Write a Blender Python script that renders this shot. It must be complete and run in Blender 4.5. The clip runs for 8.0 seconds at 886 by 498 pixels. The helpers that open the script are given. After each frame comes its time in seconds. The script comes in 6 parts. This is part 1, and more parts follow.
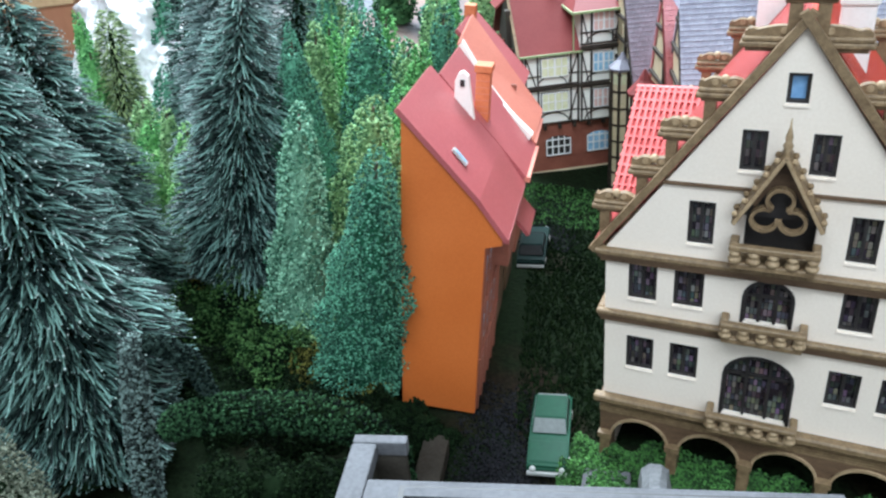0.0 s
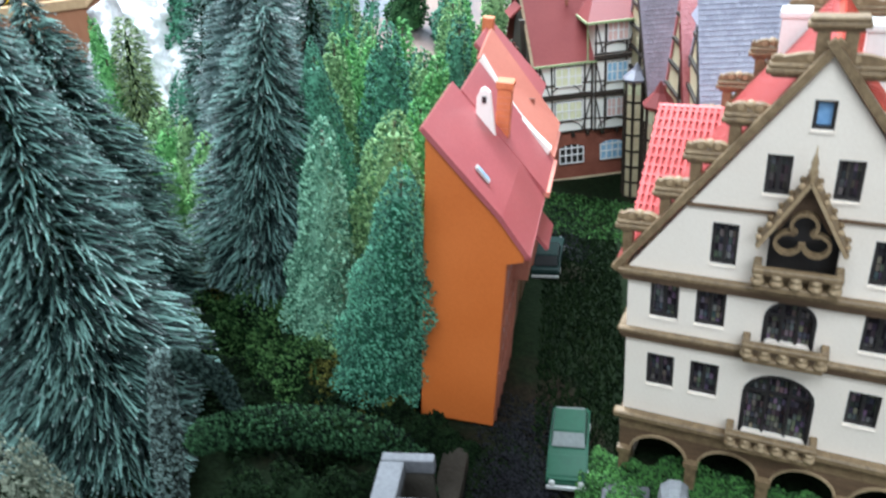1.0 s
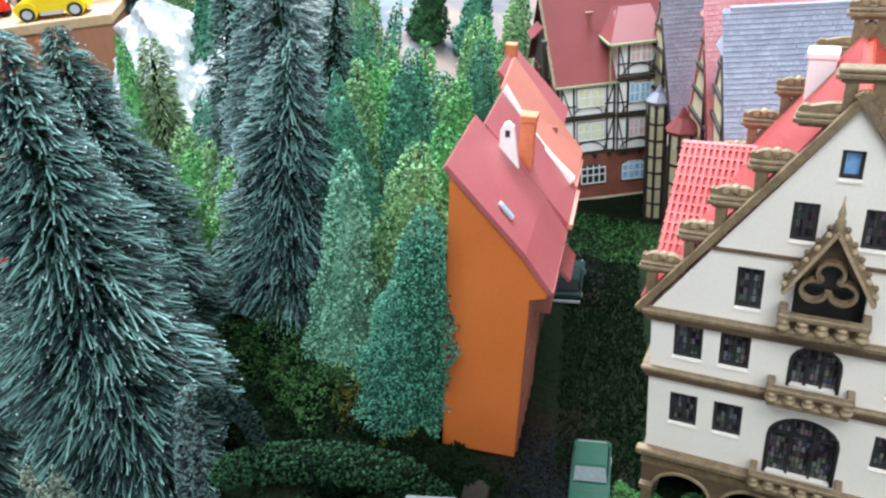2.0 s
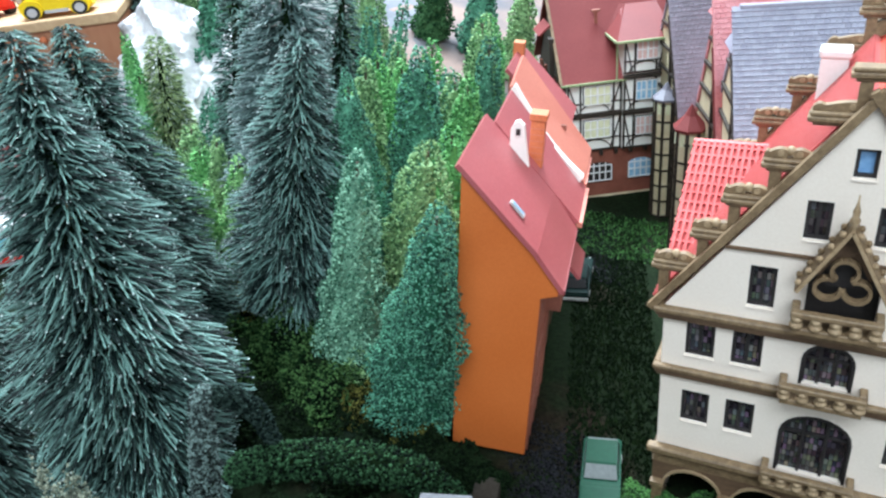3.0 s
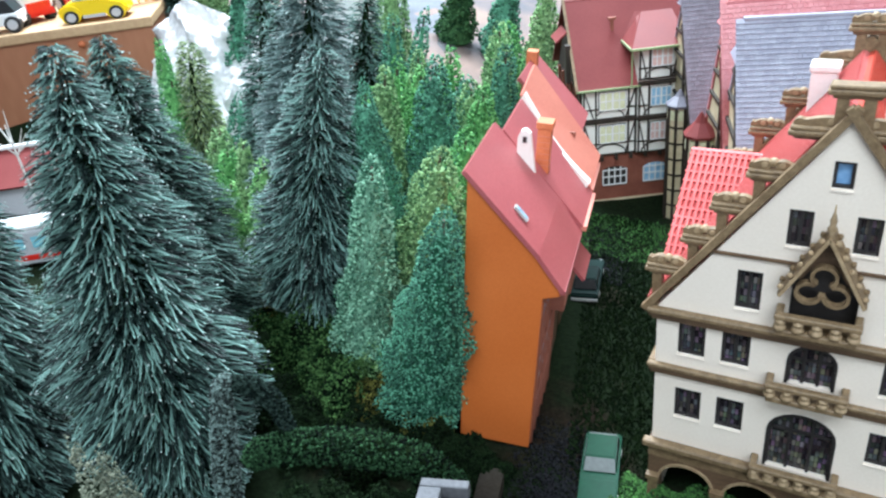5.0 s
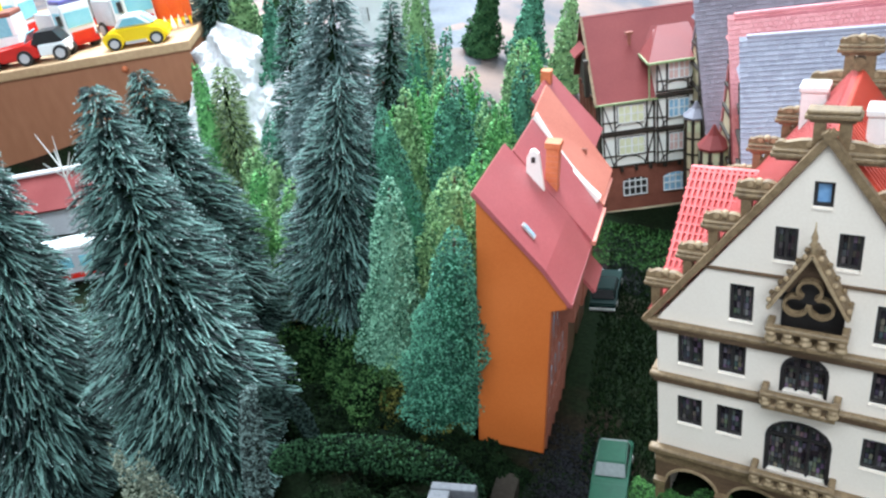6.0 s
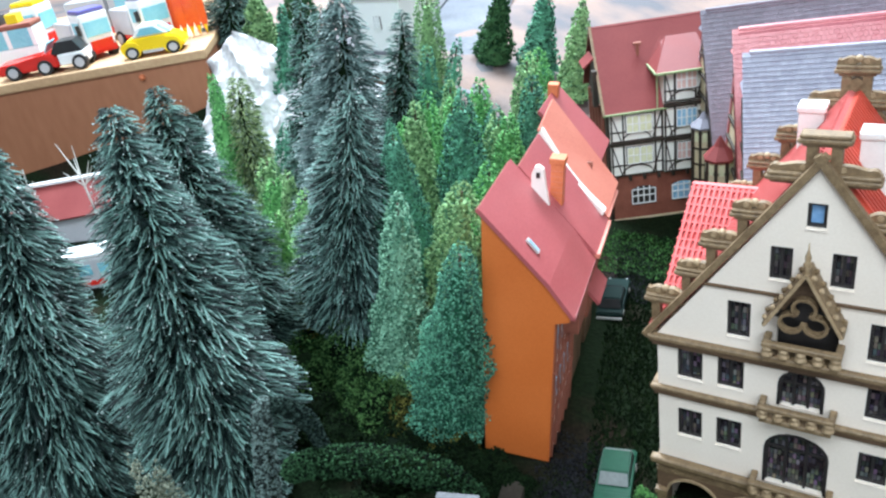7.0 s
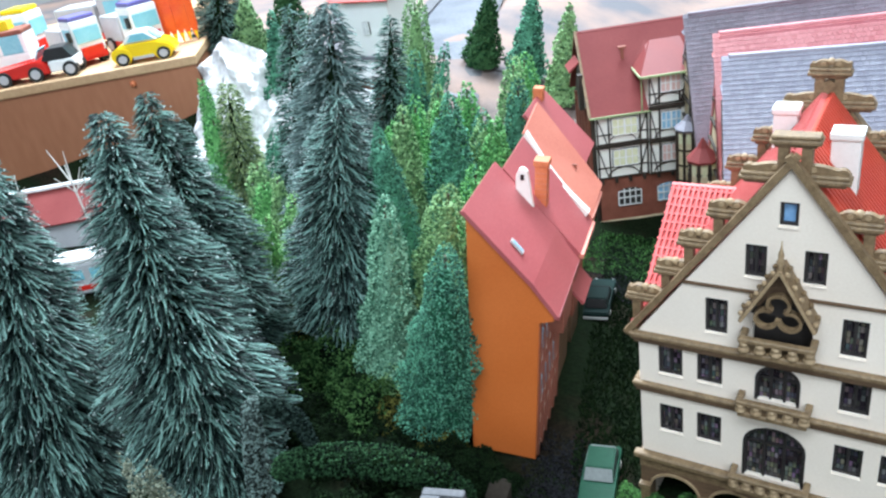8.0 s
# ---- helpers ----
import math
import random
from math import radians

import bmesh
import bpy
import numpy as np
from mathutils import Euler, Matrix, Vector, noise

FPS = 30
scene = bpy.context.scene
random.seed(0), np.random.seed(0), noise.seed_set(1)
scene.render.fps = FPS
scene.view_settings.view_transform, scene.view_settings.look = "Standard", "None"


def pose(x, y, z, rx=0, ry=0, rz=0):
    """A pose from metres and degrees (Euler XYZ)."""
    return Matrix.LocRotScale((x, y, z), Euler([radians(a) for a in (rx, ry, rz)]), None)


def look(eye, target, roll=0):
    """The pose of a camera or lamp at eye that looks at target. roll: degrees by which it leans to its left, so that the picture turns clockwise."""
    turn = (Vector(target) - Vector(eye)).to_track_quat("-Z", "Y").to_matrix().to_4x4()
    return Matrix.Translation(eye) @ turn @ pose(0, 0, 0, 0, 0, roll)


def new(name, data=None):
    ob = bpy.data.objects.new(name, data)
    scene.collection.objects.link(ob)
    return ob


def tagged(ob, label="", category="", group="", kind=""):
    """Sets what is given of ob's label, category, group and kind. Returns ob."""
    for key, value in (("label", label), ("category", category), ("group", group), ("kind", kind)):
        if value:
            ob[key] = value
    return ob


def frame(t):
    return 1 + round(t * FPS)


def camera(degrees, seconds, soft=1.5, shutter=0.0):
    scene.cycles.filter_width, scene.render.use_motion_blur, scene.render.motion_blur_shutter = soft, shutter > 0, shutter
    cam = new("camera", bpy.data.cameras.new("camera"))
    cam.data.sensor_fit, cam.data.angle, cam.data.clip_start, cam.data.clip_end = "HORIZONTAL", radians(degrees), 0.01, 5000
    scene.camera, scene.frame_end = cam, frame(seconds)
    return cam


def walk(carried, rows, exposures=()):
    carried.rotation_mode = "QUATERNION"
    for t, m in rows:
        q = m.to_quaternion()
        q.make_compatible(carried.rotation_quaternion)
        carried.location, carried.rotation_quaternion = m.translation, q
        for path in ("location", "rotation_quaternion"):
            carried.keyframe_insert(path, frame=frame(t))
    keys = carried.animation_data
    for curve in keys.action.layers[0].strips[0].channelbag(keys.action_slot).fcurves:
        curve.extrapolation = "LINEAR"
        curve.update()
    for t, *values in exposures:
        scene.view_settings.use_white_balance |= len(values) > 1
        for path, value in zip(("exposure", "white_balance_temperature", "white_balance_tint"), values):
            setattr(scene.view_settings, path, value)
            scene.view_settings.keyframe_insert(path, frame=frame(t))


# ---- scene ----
cam = camera(60.0, 8.0, soft=2.35, shutter=0.5)
PATH = [
    (0, (0.0549, -0.2601, 0.2485), (-0.0665, -0.0273, 0.1033), -5.82),
    (0.5, (0.0527, -0.2622, 0.2485), (-0.0697, -0.0299, 0.1035), -5.72),
    (1, (0.0477, -0.2628, 0.2577), (-0.0747, -0.0308, 0.1121), -5.59),
    (1.2, (0.0422, -0.2593, 0.2744), (-0.0817, -0.0294, 0.1269), -5.06),
    (1.5, (0.0411, -0.2575, 0.2830), (-0.0865, -0.0280, 0.1379), -5.18),
    (1.7, (0.0445, -0.2571, 0.2715), (-0.0847, -0.0278, 0.1275), -5.84),
    (2.8, (0.0437, -0.2621, 0.2714), (-0.0851, -0.0336, 0.1259), -6.13),
    (3, (0.0406, -0.2603, 0.2729), (-0.0886, -0.0318, 0.1276), -6.08),
    (3.5, (0.0382, -0.2617, 0.2712), (-0.0916, -0.0333, 0.1264), -5.99),
    (4, (0.0359, -0.2644, 0.2739), (-0.0932, -0.0356, 0.1289), -5.72),
    (4.2, (0.0359, -0.2653, 0.2749), (-0.0934, -0.0371, 0.1292), -5.77),
    (5.3, (0.0705, -0.2717, 0.2865), (-0.0742, -0.0512, 0.1436), -7.17),
    (5.5, (0.0767, -0.2727, 0.2895), (-0.0715, -0.0538, 0.1476), -7.69),
    (6, (0.0789, -0.2765, 0.2958), (-0.0742, -0.0602, 0.1551), -9.10),
    (6.5, (0.0812, -0.2770, 0.3022), (-0.0755, -0.0629, 0.1621), -9.47),
    (7, (0.0868, -0.2779, 0.3064), (-0.0713, -0.0648, 0.1664), -9.69),
    (7.5, (0.0906, -0.2808, 0.3070), (-0.0666, -0.0666, 0.1676), -9.71),
    (8, (0.0940, -0.2819, 0.3080), (-0.0621, -0.0667, 0.1690), -9.84),
]
walk(cam, [(t, look(eye, target, roll)) for t, eye, target, roll in PATH])


# ---------------------------------------------------------------- light
world = bpy.data.worlds.new("room_air")
scene.world = world
world.use_nodes = True
world.node_tree.nodes["Background"].inputs[0].default_value = (0.80, 0.90, 1.0, 1)
world.node_tree.nodes["Background"].inputs[1].default_value = 0.05


def room_light(name, x, y, z, sx, sy, watts, target):
    data = bpy.data.lights.new(name, "AREA")
    data.shape, data.size, data.size_y, data.energy, data.color = "RECTANGLE", sx, sy, watts, (0.742, 0.884, 1.0)
    ob = new(name, data)
    ob.matrix_world = look((x, y, z), target)
    return ob


room_light("window_daylight", 1.35, -2.19, 1.47, 1.3, 0.9, 30, (0.0, 0.0, 0.05))
room_light("unseen_ceiling_light", -0.75, 0.95, 1.92, 1.8, 1.2, 300, (-0.55, 0.5, 0))
# Added fill lamp, unseen, to brighten the half-timbered house, trees and roofs.
room_light("unseen_ceiling_light", 0.20, -0.90, 1.92, 1.8, 1.2, 80, (-0.15, 0.15, 0))


# ---------------------------------------------------------------- materials
def shade(name, dark, light, rough=0.6, scale=60.0, fine=700.0, bump=0.15, metal=0.0, island=0.0, spec=0.5, stretch=None, depth=0.0004, lo=0.30, hi=0.70):
    """Two-scale noise between two base colours, with fine relief."""
    m = bpy.data.materials.new(name)
    m.use_nodes = True
    nt = m.node_tree
    n, l = nt.nodes, nt.links
    b = n["Principled BSDF"]
    b.inputs["Metallic"].default_value = metal
    b.inputs["Specular IOR Level"].default_value = spec
    co = n.new("ShaderNodeTexCoord")
    src = co.outputs["Object"]
    if stretch:
        mp = n.new("ShaderNodeMapping")
        mp.inputs["Scale"].default_value = stretch
        l.new(src, mp.inputs["Vector"])
        src = mp.outputs["Vector"]
    a = n.new("ShaderNodeTexNoise")
    a.inputs["Scale"].default_value, a.inputs["Detail"].default_value = scale, 4
    f = n.new("ShaderNodeTexNoise")
    f.inputs["Scale"].default_value, f.inputs["Detail"].default_value = fine, 3
    l.new(src, a.inputs["Vector"])
    l.new(src, f.inputs["Vector"])
    mix = n.new("ShaderNodeMath")
    mix.operation = "MULTIPLY_ADD"
    mix.inputs[1].default_value = 0.45
    l.new(f.outputs["Fac"], mix.inputs[0])
    half = n.new("ShaderNodeMath")
    half.operation = "MULTIPLY"
    half.inputs[1].default_value = 0.55
    l.new(a.outputs["Fac"], half.inputs[0])
    l.new(half.outputs[0], mix.inputs[2])
    fac = mix.outputs[0]
    if island:
        g = n.new("ShaderNodeNewGeometry")
        add = n.new("ShaderNodeMath")
        add.operation = "MULTIPLY_ADD"
        add.inputs[1].default_value = island
        l.new(g.outputs["Random Per Island"], add.inputs[0])
        sub = n.new("ShaderNodeMath")
        sub.operation = "SUBTRACT"
        sub.inputs[1].default_value = island / 2
        l.new(fac, sub.inputs[0])
        l.new(sub.outputs[0], add.inputs[2])
        fac = add.outputs[0]
    ramp = n.new("ShaderNodeValToRGB")
    ramp.color_ramp.elements[0].position, ramp.color_ramp.elements[1].position = lo, hi
    ramp.color_ramp.elements[0].color, ramp.color_ramp.elements[1].color = (*dark, 1), (*light, 1)
    l.new(fac, ramp.inputs["Fac"])
    l.new(ramp.outputs["Color"], b.inputs["Base Color"])
    rr = n.new("ShaderNodeMapRange")
    rr.inputs["To Min"].default_value, rr.inputs["To Max"].default_value = max(0.03, rough - 0.08), min(1, rough + 0.1)
    l.new(a.outputs["Fac"], rr.inputs["Value"])
    l.new(rr.outputs["Result"], b.inputs["Roughness"])
    if bump:
        bp = n.new("ShaderNodeBump")
        bp.inputs["Strength"].default_value, bp.inputs["Distance"].default_value = bump, depth
        l.new(f.outputs["Fac"], bp.inputs["Height"])
        l.new(bp.outputs["Normal"], b.inputs["Normal"])
    return m


def stained_glass():
    """Dark panes divided by lead lines into small oblong fields, some of them coloured."""
    m = bpy.data.materials.new("stained_glass")
    m.use_nodes = True
    n, l = m.node_tree.nodes, m.node_tree.links
    b = n["Principled BSDF"]
    co = n.new("ShaderNodeTexCoord")
    size = n.new("ShaderNodeVectorMath")
    size.operation = "MULTIPLY"
    size.inputs[1].default_value = (640, 0, 330)
    l.new(co.outputs["Object"], size.inputs[0])
    cell = n.new("ShaderNodeVectorMath")
    cell.operation = "FLOOR"
    l.new(size.outputs[0], cell.inputs[0])
    hue = n.new("ShaderNodeTexWhiteNoise")
    l.new(cell.outputs[0], hue.inputs["Vector"])
    hsv = n.new("ShaderNodeHueSaturation")
    hsv.inputs["Saturation"].default_value, hsv.inputs["Value"].default_value = 0.45, 0.17
    l.new(hue.outputs["Color"], hsv.inputs["Color"])
    lit = n.new("ShaderNodeValToRGB")
    lit.color_ramp.elements[0].position, lit.color_ramp.elements[1].position = 0.55, 1.25
    patch = n.new("ShaderNodeTexNoise")
    patch.inputs["Scale"].default_value = 110
    l.new(co.outputs["Object"], patch.inputs["Vector"])
    both = n.new("ShaderNodeMath")
    both.operation = "MULTIPLY_ADD"
    both.inputs[1].default_value = 0.5
    l.new(hue.outputs["Value"], both.inputs[0])
    l.new(patch.outputs["Fac"], both.inputs[2])
    l.new(both.outputs[0], lit.inputs["Fac"])
    part_of = n.new("ShaderNodeVectorMath")
    part_of.operation = "FRACTION"
    l.new(size.outputs[0], part_of.inputs[0])
    sep = n.new("ShaderNodeSeparateXYZ")
    l.new(part_of.outputs[0], sep.inputs[0])
    keep = lit.outputs["Color"]
    for axis, width in (("X", 0.16), ("Z", 0.09)):
        lead = n.new("ShaderNodeMath")
        lead.operation = "GREATER_THAN"
        lead.inputs[1].default_value = width
        l.new(sep.outputs[axis], lead.inputs[0])
        times = n.new("ShaderNodeMath")
        times.operation = "MULTIPLY"
        l.new(keep, times.inputs[0])
        l.new(lead.outputs[0], times.inputs[1])
        keep = times.outputs[0]
    mix = n.new("ShaderNodeMix")
    mix.data_type = "RGBA"
    mix.inputs["A"].default_value = (0.014, 0.010, 0.014, 1)
    l.new(keep, mix.inputs["Factor"])
    l.new(hsv.outputs["Color"], mix.inputs["B"])
    l.new(mix.outputs["Result"], b.inputs["Base Color"])
    b.inputs["Roughness"].default_value = 0.22
    return m


M = {
    "plaster": shade("cream_plastic_wall", (0.77, 0.65, 0.55), (0.87, 0.76, 0.66), 0.55, 25, 900, 0.05),
    "oak": shade("brown_plastic_trim", (0.115, 0.068, 0.034), (0.29, 0.195, 0.105), 0.55, 260, 900, 0.3),
    "oakdark": shade("brown_base_stone", (0.070, 0.037, 0.020), (0.17, 0.10, 0.055), 0.65, 120, 800, 0.4, stretch=(1, 1, 3)),
    "glass": stained_glass(),
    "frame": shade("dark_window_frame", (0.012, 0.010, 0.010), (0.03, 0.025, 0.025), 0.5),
    "bluepane": shade("blue_pane", (0.10, 0.24, 0.45), (0.30, 0.50, 0.75), 0.15, 60, 300, 0.0),
    # Paler copy of the hall's roof red, with the left slope's sheen painted in.
    "roofsheen": shade("red_roof_with_sheen", (0.48, 0.095, 0.090), (0.60, 0.165, 0.155), 0.38, 40, 900, 0.05),
    # Pantile red made pinker: the roof's specular haze is in the base colour.
    "tile": shade("red_pantile", (0.56, 0.085, 0.080), (0.72, 0.16, 0.15), 0.40, 60, 700, 0.05, island=0.3),
    "vivid": shade("vivid_red_roof", (0.46, 0.050, 0.030), (0.56, 0.085, 0.050), 0.42, 30, 700, 0.05),
    "chim": shade("white_chimney", (0.76, 0.72, 0.68), (0.86, 0.83, 0.80), 0.5, 60, 700, 0.05),
    "orange": shade("orange_painted_wall", (0.54, 0.125, 0.026), (0.64, 0.165, 0.038), 0.42, 22, 900, 0.06),
    # Crimson and salmon are washed out to paint in the roofs' sheen.
    "crimson": shade("crimson_card_roof", (0.335, 0.072, 0.077), (0.435, 0.118, 0.121), 0.36, 22, 700, 0.05),
    "salmon": shade("salmon_card_roof", (0.50, 0.145, 0.105), (0.63, 0.23, 0.165), 0.40, 25, 700, 0.05),
    "verge": shade("white_verge", (0.80, 0.76, 0.70), (0.88, 0.85, 0.80), 0.5),
    "brickch": shade("orange_brick_chimney", (0.52, 0.13, 0.05), (0.66, 0.20, 0.08), 0.6, 200, 800, 0.3),
    "timber": shade("dark_timber", (0.018, 0.013, 0.010), (0.05, 0.035, 0.025), 0.55, 150, 800, 0.2),
    "infill": shade("white_infill", (0.80, 0.78, 0.71), (0.88, 0.86, 0.81), 0.6, 60, 800, 0.1),
    "cream": shade("cream_infill", (0.58, 0.47, 0.29), (0.74, 0.64, 0.44), 0.6, 90, 800, 0.15),
    "brick": shade("red_brown_brick", (0.19, 0.055, 0.035), (0.30, 0.10, 0.065), 0.6, 110, 800, 0.3),
    "maroon": shade("maroon_roof", (0.155, 0.022, 0.022), (0.215, 0.042, 0.039), 0.55, 30, 900, 0.15, spec=0.3),
    "green": shade("green_gutter", (0.20, 0.27, 0.13), (0.31, 0.38, 0.20), 0.5),
    "curtain": shade("pale_curtain_pane", (0.62, 0.62, 0.38), (0.80, 0.80, 0.58), 0.3, 300, 900, 0.0),
    "pinkpane": shade("pink_curtain_pane", (0.62, 0.36, 0.33), (0.80, 0.58, 0.52), 0.3, 300, 900, 0.0),
    "skypane": shade("pale_blue_pane", (0.20, 0.42, 0.60), (0.40, 0.62, 0.80), 0.25, 200, 900, 0.0),
    # Slate lightened, its hazy sheen put into the colour.
    "slate": shade("blue_grey_tile", (0.23, 0.23, 0.29), (0.34, 0.34, 0.41), 0.40, 50, 700, 0.1, island=0.25),
    "slatedark": shade("dark_grey_slate", (0.14, 0.13, 0.16), (0.23, 0.22, 0.26), 0.42, 50, 700, 0.1, island=0.2),
    # Pink tile lightened likewise for painted sheen.
    "pinktile": shade("pink_red_tile", (0.54, 0.15, 0.16), (0.70, 0.27, 0.27), 0.36, 50, 700, 0.1, island=0.25),
    "paintgreen": shade("green_car_paint", (0.006, 0.048, 0.026), (0.010, 0.066, 0.036), 0.5, 60, 500, 0.02, spec=0.12),
    "silver": shade("dull_silver", (0.36, 0.36, 0.35), (0.52, 0.52, 0.50), 0.4, 200, 700, 0.1),
    "rubber": shade("black_rubber", (0.010, 0.010, 0.010), (0.02, 0.02, 0.02), 0.7),
    "darkpaint": shade("grey_green_paint", (0.004, 0.015, 0.013), (0.008, 0.024, 0.021), 0.6, spec=0.1),
    "ashlar": shade("weathered_grey_concrete", (0.06, 0.06, 0.066), (0.13, 0.13, 0.14), 0.8, 70, 600, 0.4),
    "palestone": shade("pale_grey_stone", (0.17, 0.175, 0.185), (0.34, 0.345, 0.355), 0.8, 120, 700, 0.4),
    "slab": shade("brown_grey_slab", (0.030, 0.026, 0.021), (0.065, 0.056, 0.046), 0.85, 80, 600, 0.5, spec=0.08),
    # Gravel darkened so that its colour holds the lane's shade.
    "gravel": shade("shaded_gravel", (0.002, 0.002, 0.0025), (0.022, 0.022, 0.026), 0.85, 200, 800, 0.3, island=0.7, spec=0.08),
    "rock": shade("white_plaster_rock", (0.58, 0.57, 0.60), (0.88, 0.86, 0.86), 0.8, 55, 320, 0.7, depth=0.002),
    "board": shade("brown_painted_board", (0.28, 0.105, 0.048), (0.38, 0.155, 0.080), 0.6, 6, 120, 0.2, stretch=(1, 1, 0.25)),
    "boardtop": shade("light_wood_edge", (0.42, 0.25, 0.13), (0.60, 0.40, 0.23), 0.6, 15, 200, 0.2),
    "yellow": shade("yellow_toy_plastic", (0.78, 0.53, 0.01), (0.85, 0.62, 0.02), 0.22, 30, 500, 0.0),
    "toyred": shade("red_toy_plastic", (0.55, 0.018, 0.014), (0.66, 0.03, 0.02), 0.22, 30, 500, 0.0),
    "toywhite": shade("white_toy_plastic", (0.78, 0.78, 0.78), (0.86, 0.86, 0.86), 0.25, 30, 500, 0.0),
    "toyblue": shade("clear_blue_plastic", (0.16, 0.45, 0.55), (0.30, 0.62, 0.70), 0.15, 30, 500, 0.0),
    "toyblack": shade("black_toy_plastic", (0.015, 0.015, 0.016), (0.03, 0.03, 0.032), 0.3, 30, 500, 0.0),
    "toypurple": shade("blue_violet_plastic", (0.10, 0.09, 0.30), (0.16, 0.15, 0.42), 0.3, 30, 500, 0.0),
    "toygrey": shade("light_grey_plastic", (0.40, 0.40, 0.42), (0.52, 0.52, 0.54), 0.3, 30, 500, 0.0),
    "flame": shade("orange_red_plastic", (0.75, 0.06, 0.01), (0.85, 0.14, 0.02), 0.3, 30, 300, 0.0),
    "roomwall": shade("room_wall_paint", (0.30, 0.30, 0.30), (0.38, 0.38, 0.38), 0.8, 3, 60, 0.1),
    "roomceil": shade("ceiling_paint", (0.50, 0.51, 0.52), (0.56, 0.57, 0.58), 0.9, 3, 60, 0.05),
    "roomfloor": shade("grey_lino", (0.16, 0.15, 0.14), (0.24, 0.23, 0.21), 0.6, 5, 90, 0.1),
    "wood": shade("twig_bark", (0.05, 0.035, 0.025), (0.12, 0.085, 0.06), 0.8, 150, 700, 0.4),
    "dead": shade("bleached_twig", (0.55, 0.52, 0.48), (0.72, 0.70, 0.66), 0.7),
    # Dark end and late ramp paint gap shade into random bristles.
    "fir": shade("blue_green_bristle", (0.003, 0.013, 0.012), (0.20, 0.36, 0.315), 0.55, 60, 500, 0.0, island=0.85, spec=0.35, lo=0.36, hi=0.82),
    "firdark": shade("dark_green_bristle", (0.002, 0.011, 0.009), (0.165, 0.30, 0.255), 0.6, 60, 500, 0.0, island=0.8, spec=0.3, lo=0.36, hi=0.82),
    "firgrey": shade("grey_green_bristle", (0.009, 0.032, 0.030), (0.16, 0.25, 0.235), 0.55, 60, 500, 0.0, island=0.75),
    # Teal foam darkened to carry the shade on the low front conifer.
    "tealdim": shade("shaded_teal_foam", (0.001, 0.004, 0.002), (0.026, 0.070, 0.030), 0.8, 60, 500, 0.3, island=0.8, spec=0.08),
    "haze": shade("cloudy_clear_plastic", (0.12, 0.135, 0.13), (0.20, 0.215, 0.21), 0.6, 200, 700, 0.1),
    # Pale flocked ends, with the needles' highlights put into the colour.
    "frost": shade("pale_bristle_end", (0.20, 0.31, 0.285), (0.55, 0.66, 0.63), 0.6, 60, 500, 0.0, island=0.7),
    # Darker copy of the teal foam, painting shade between its flakes.
    "tealcore": shade("teal_gap_shade", (0.004, 0.07, 0.035), (0.02, 0.15, 0.075), 0.7, 60, 500, 0.3),
    "olivefir": shade("olive_bristle", (0.055, 0.100, 0.036), (0.36, 0.47, 0.21), 0.6, 60, 500, 0.0, island=0.75),
    "darkleaf": shade("dark_green_foam", (0.008, 0.035, 0.014), (0.050, 0.125, 0.050), 0.8, 60, 500, 0.3, island=0.6, spec=0.08),
    "teal": shade("teal_foam", (0.003, 0.050, 0.030), (0.11, 0.35, 0.22), 0.8, 60, 500, 0.3, island=0.6),
    "mint": shade("pale_green_foam", (0.020, 0.11, 0.060), (0.28, 0.54, 0.37), 0.8, 60, 500, 0.3, island=0.6),
    "olive": shade("olive_foam", (0.030, 0.105, 0.032), (0.31, 0.52, 0.23), 0.8, 60, 500, 0.3, island=0.55),
    "lime": shade("bright_green_foam", (0.012, 0.120, 0.025), (0.22, 0.57, 0.19), 0.8, 60, 500, 0.3, island=0.5),
    "pale": shade("yellow_green_foam", (0.045, 0.20, 0.050), (0.36, 0.68, 0.26), 0.8, 60, 500, 0.3, island=0.5),
    # Darkened copy of the turf, holding the lane's shade in its colour.
    "shadeturf": shade("shaded_turf_fibre", (0.003, 0.009, 0.003), (0.012, 0.025, 0.008), 0.9, 60, 500, 0.0, island=0.8, spec=0.08),
    # Lighter copy of the moss for better lit shrubs further back.
    "moss_lit": shade("green_moss_foam", (0.006, 0.024, 0.007), (0.075, 0.16, 0.050), 0.9, 60, 500, 0.3, island=0.7, spec=0.08),
    "roadgrey": shade("pale_road", (0.075, 0.080, 0.095), (0.17, 0.18, 0.205), 0.5, 14, 200, 0.2),
    # Near-black moss: shade under shrubs and inside crowns is put in its colour.
    "moss": shade("shaded_moss_foam", (0.002, 0.006, 0.0022), (0.010, 0.023, 0.008), 0.9, 60, 500, 0.3, island=0.7, spec=0.08),
    "mossyellow": shade("yellow_moss_foam", (0.012, 0.016, 0.004), (0.13, 0.125, 0.030), 0.9, 60, 500, 0.3, island=0.7, spec=0.08),
    "turf": shade("green_turf_fibre", (0.010, 0.048, 0.008), (0.070, 0.215, 0.045), 0.85, 60, 500, 0.0, island=0.8),
    "dry": shade("grey_green_lichen", (0.075, 0.092, 0.062), (0.25, 0.275, 0.20), 0.85, 60, 500, 0.3, island=0.7),
    "greymoss": shade("grey_green_moss_foam", (0.002, 0.006, 0.005), (0.025, 0.044, 0.036), 0.9, 60, 500, 0.3, island=0.8, spec=0.08),
    "greywilt": shade("grey_wilted_foam", (0.004, 0.011, 0.010), (0.15, 0.22, 0.20), 0.85, 60, 500, 0.3, island=0.9),
}


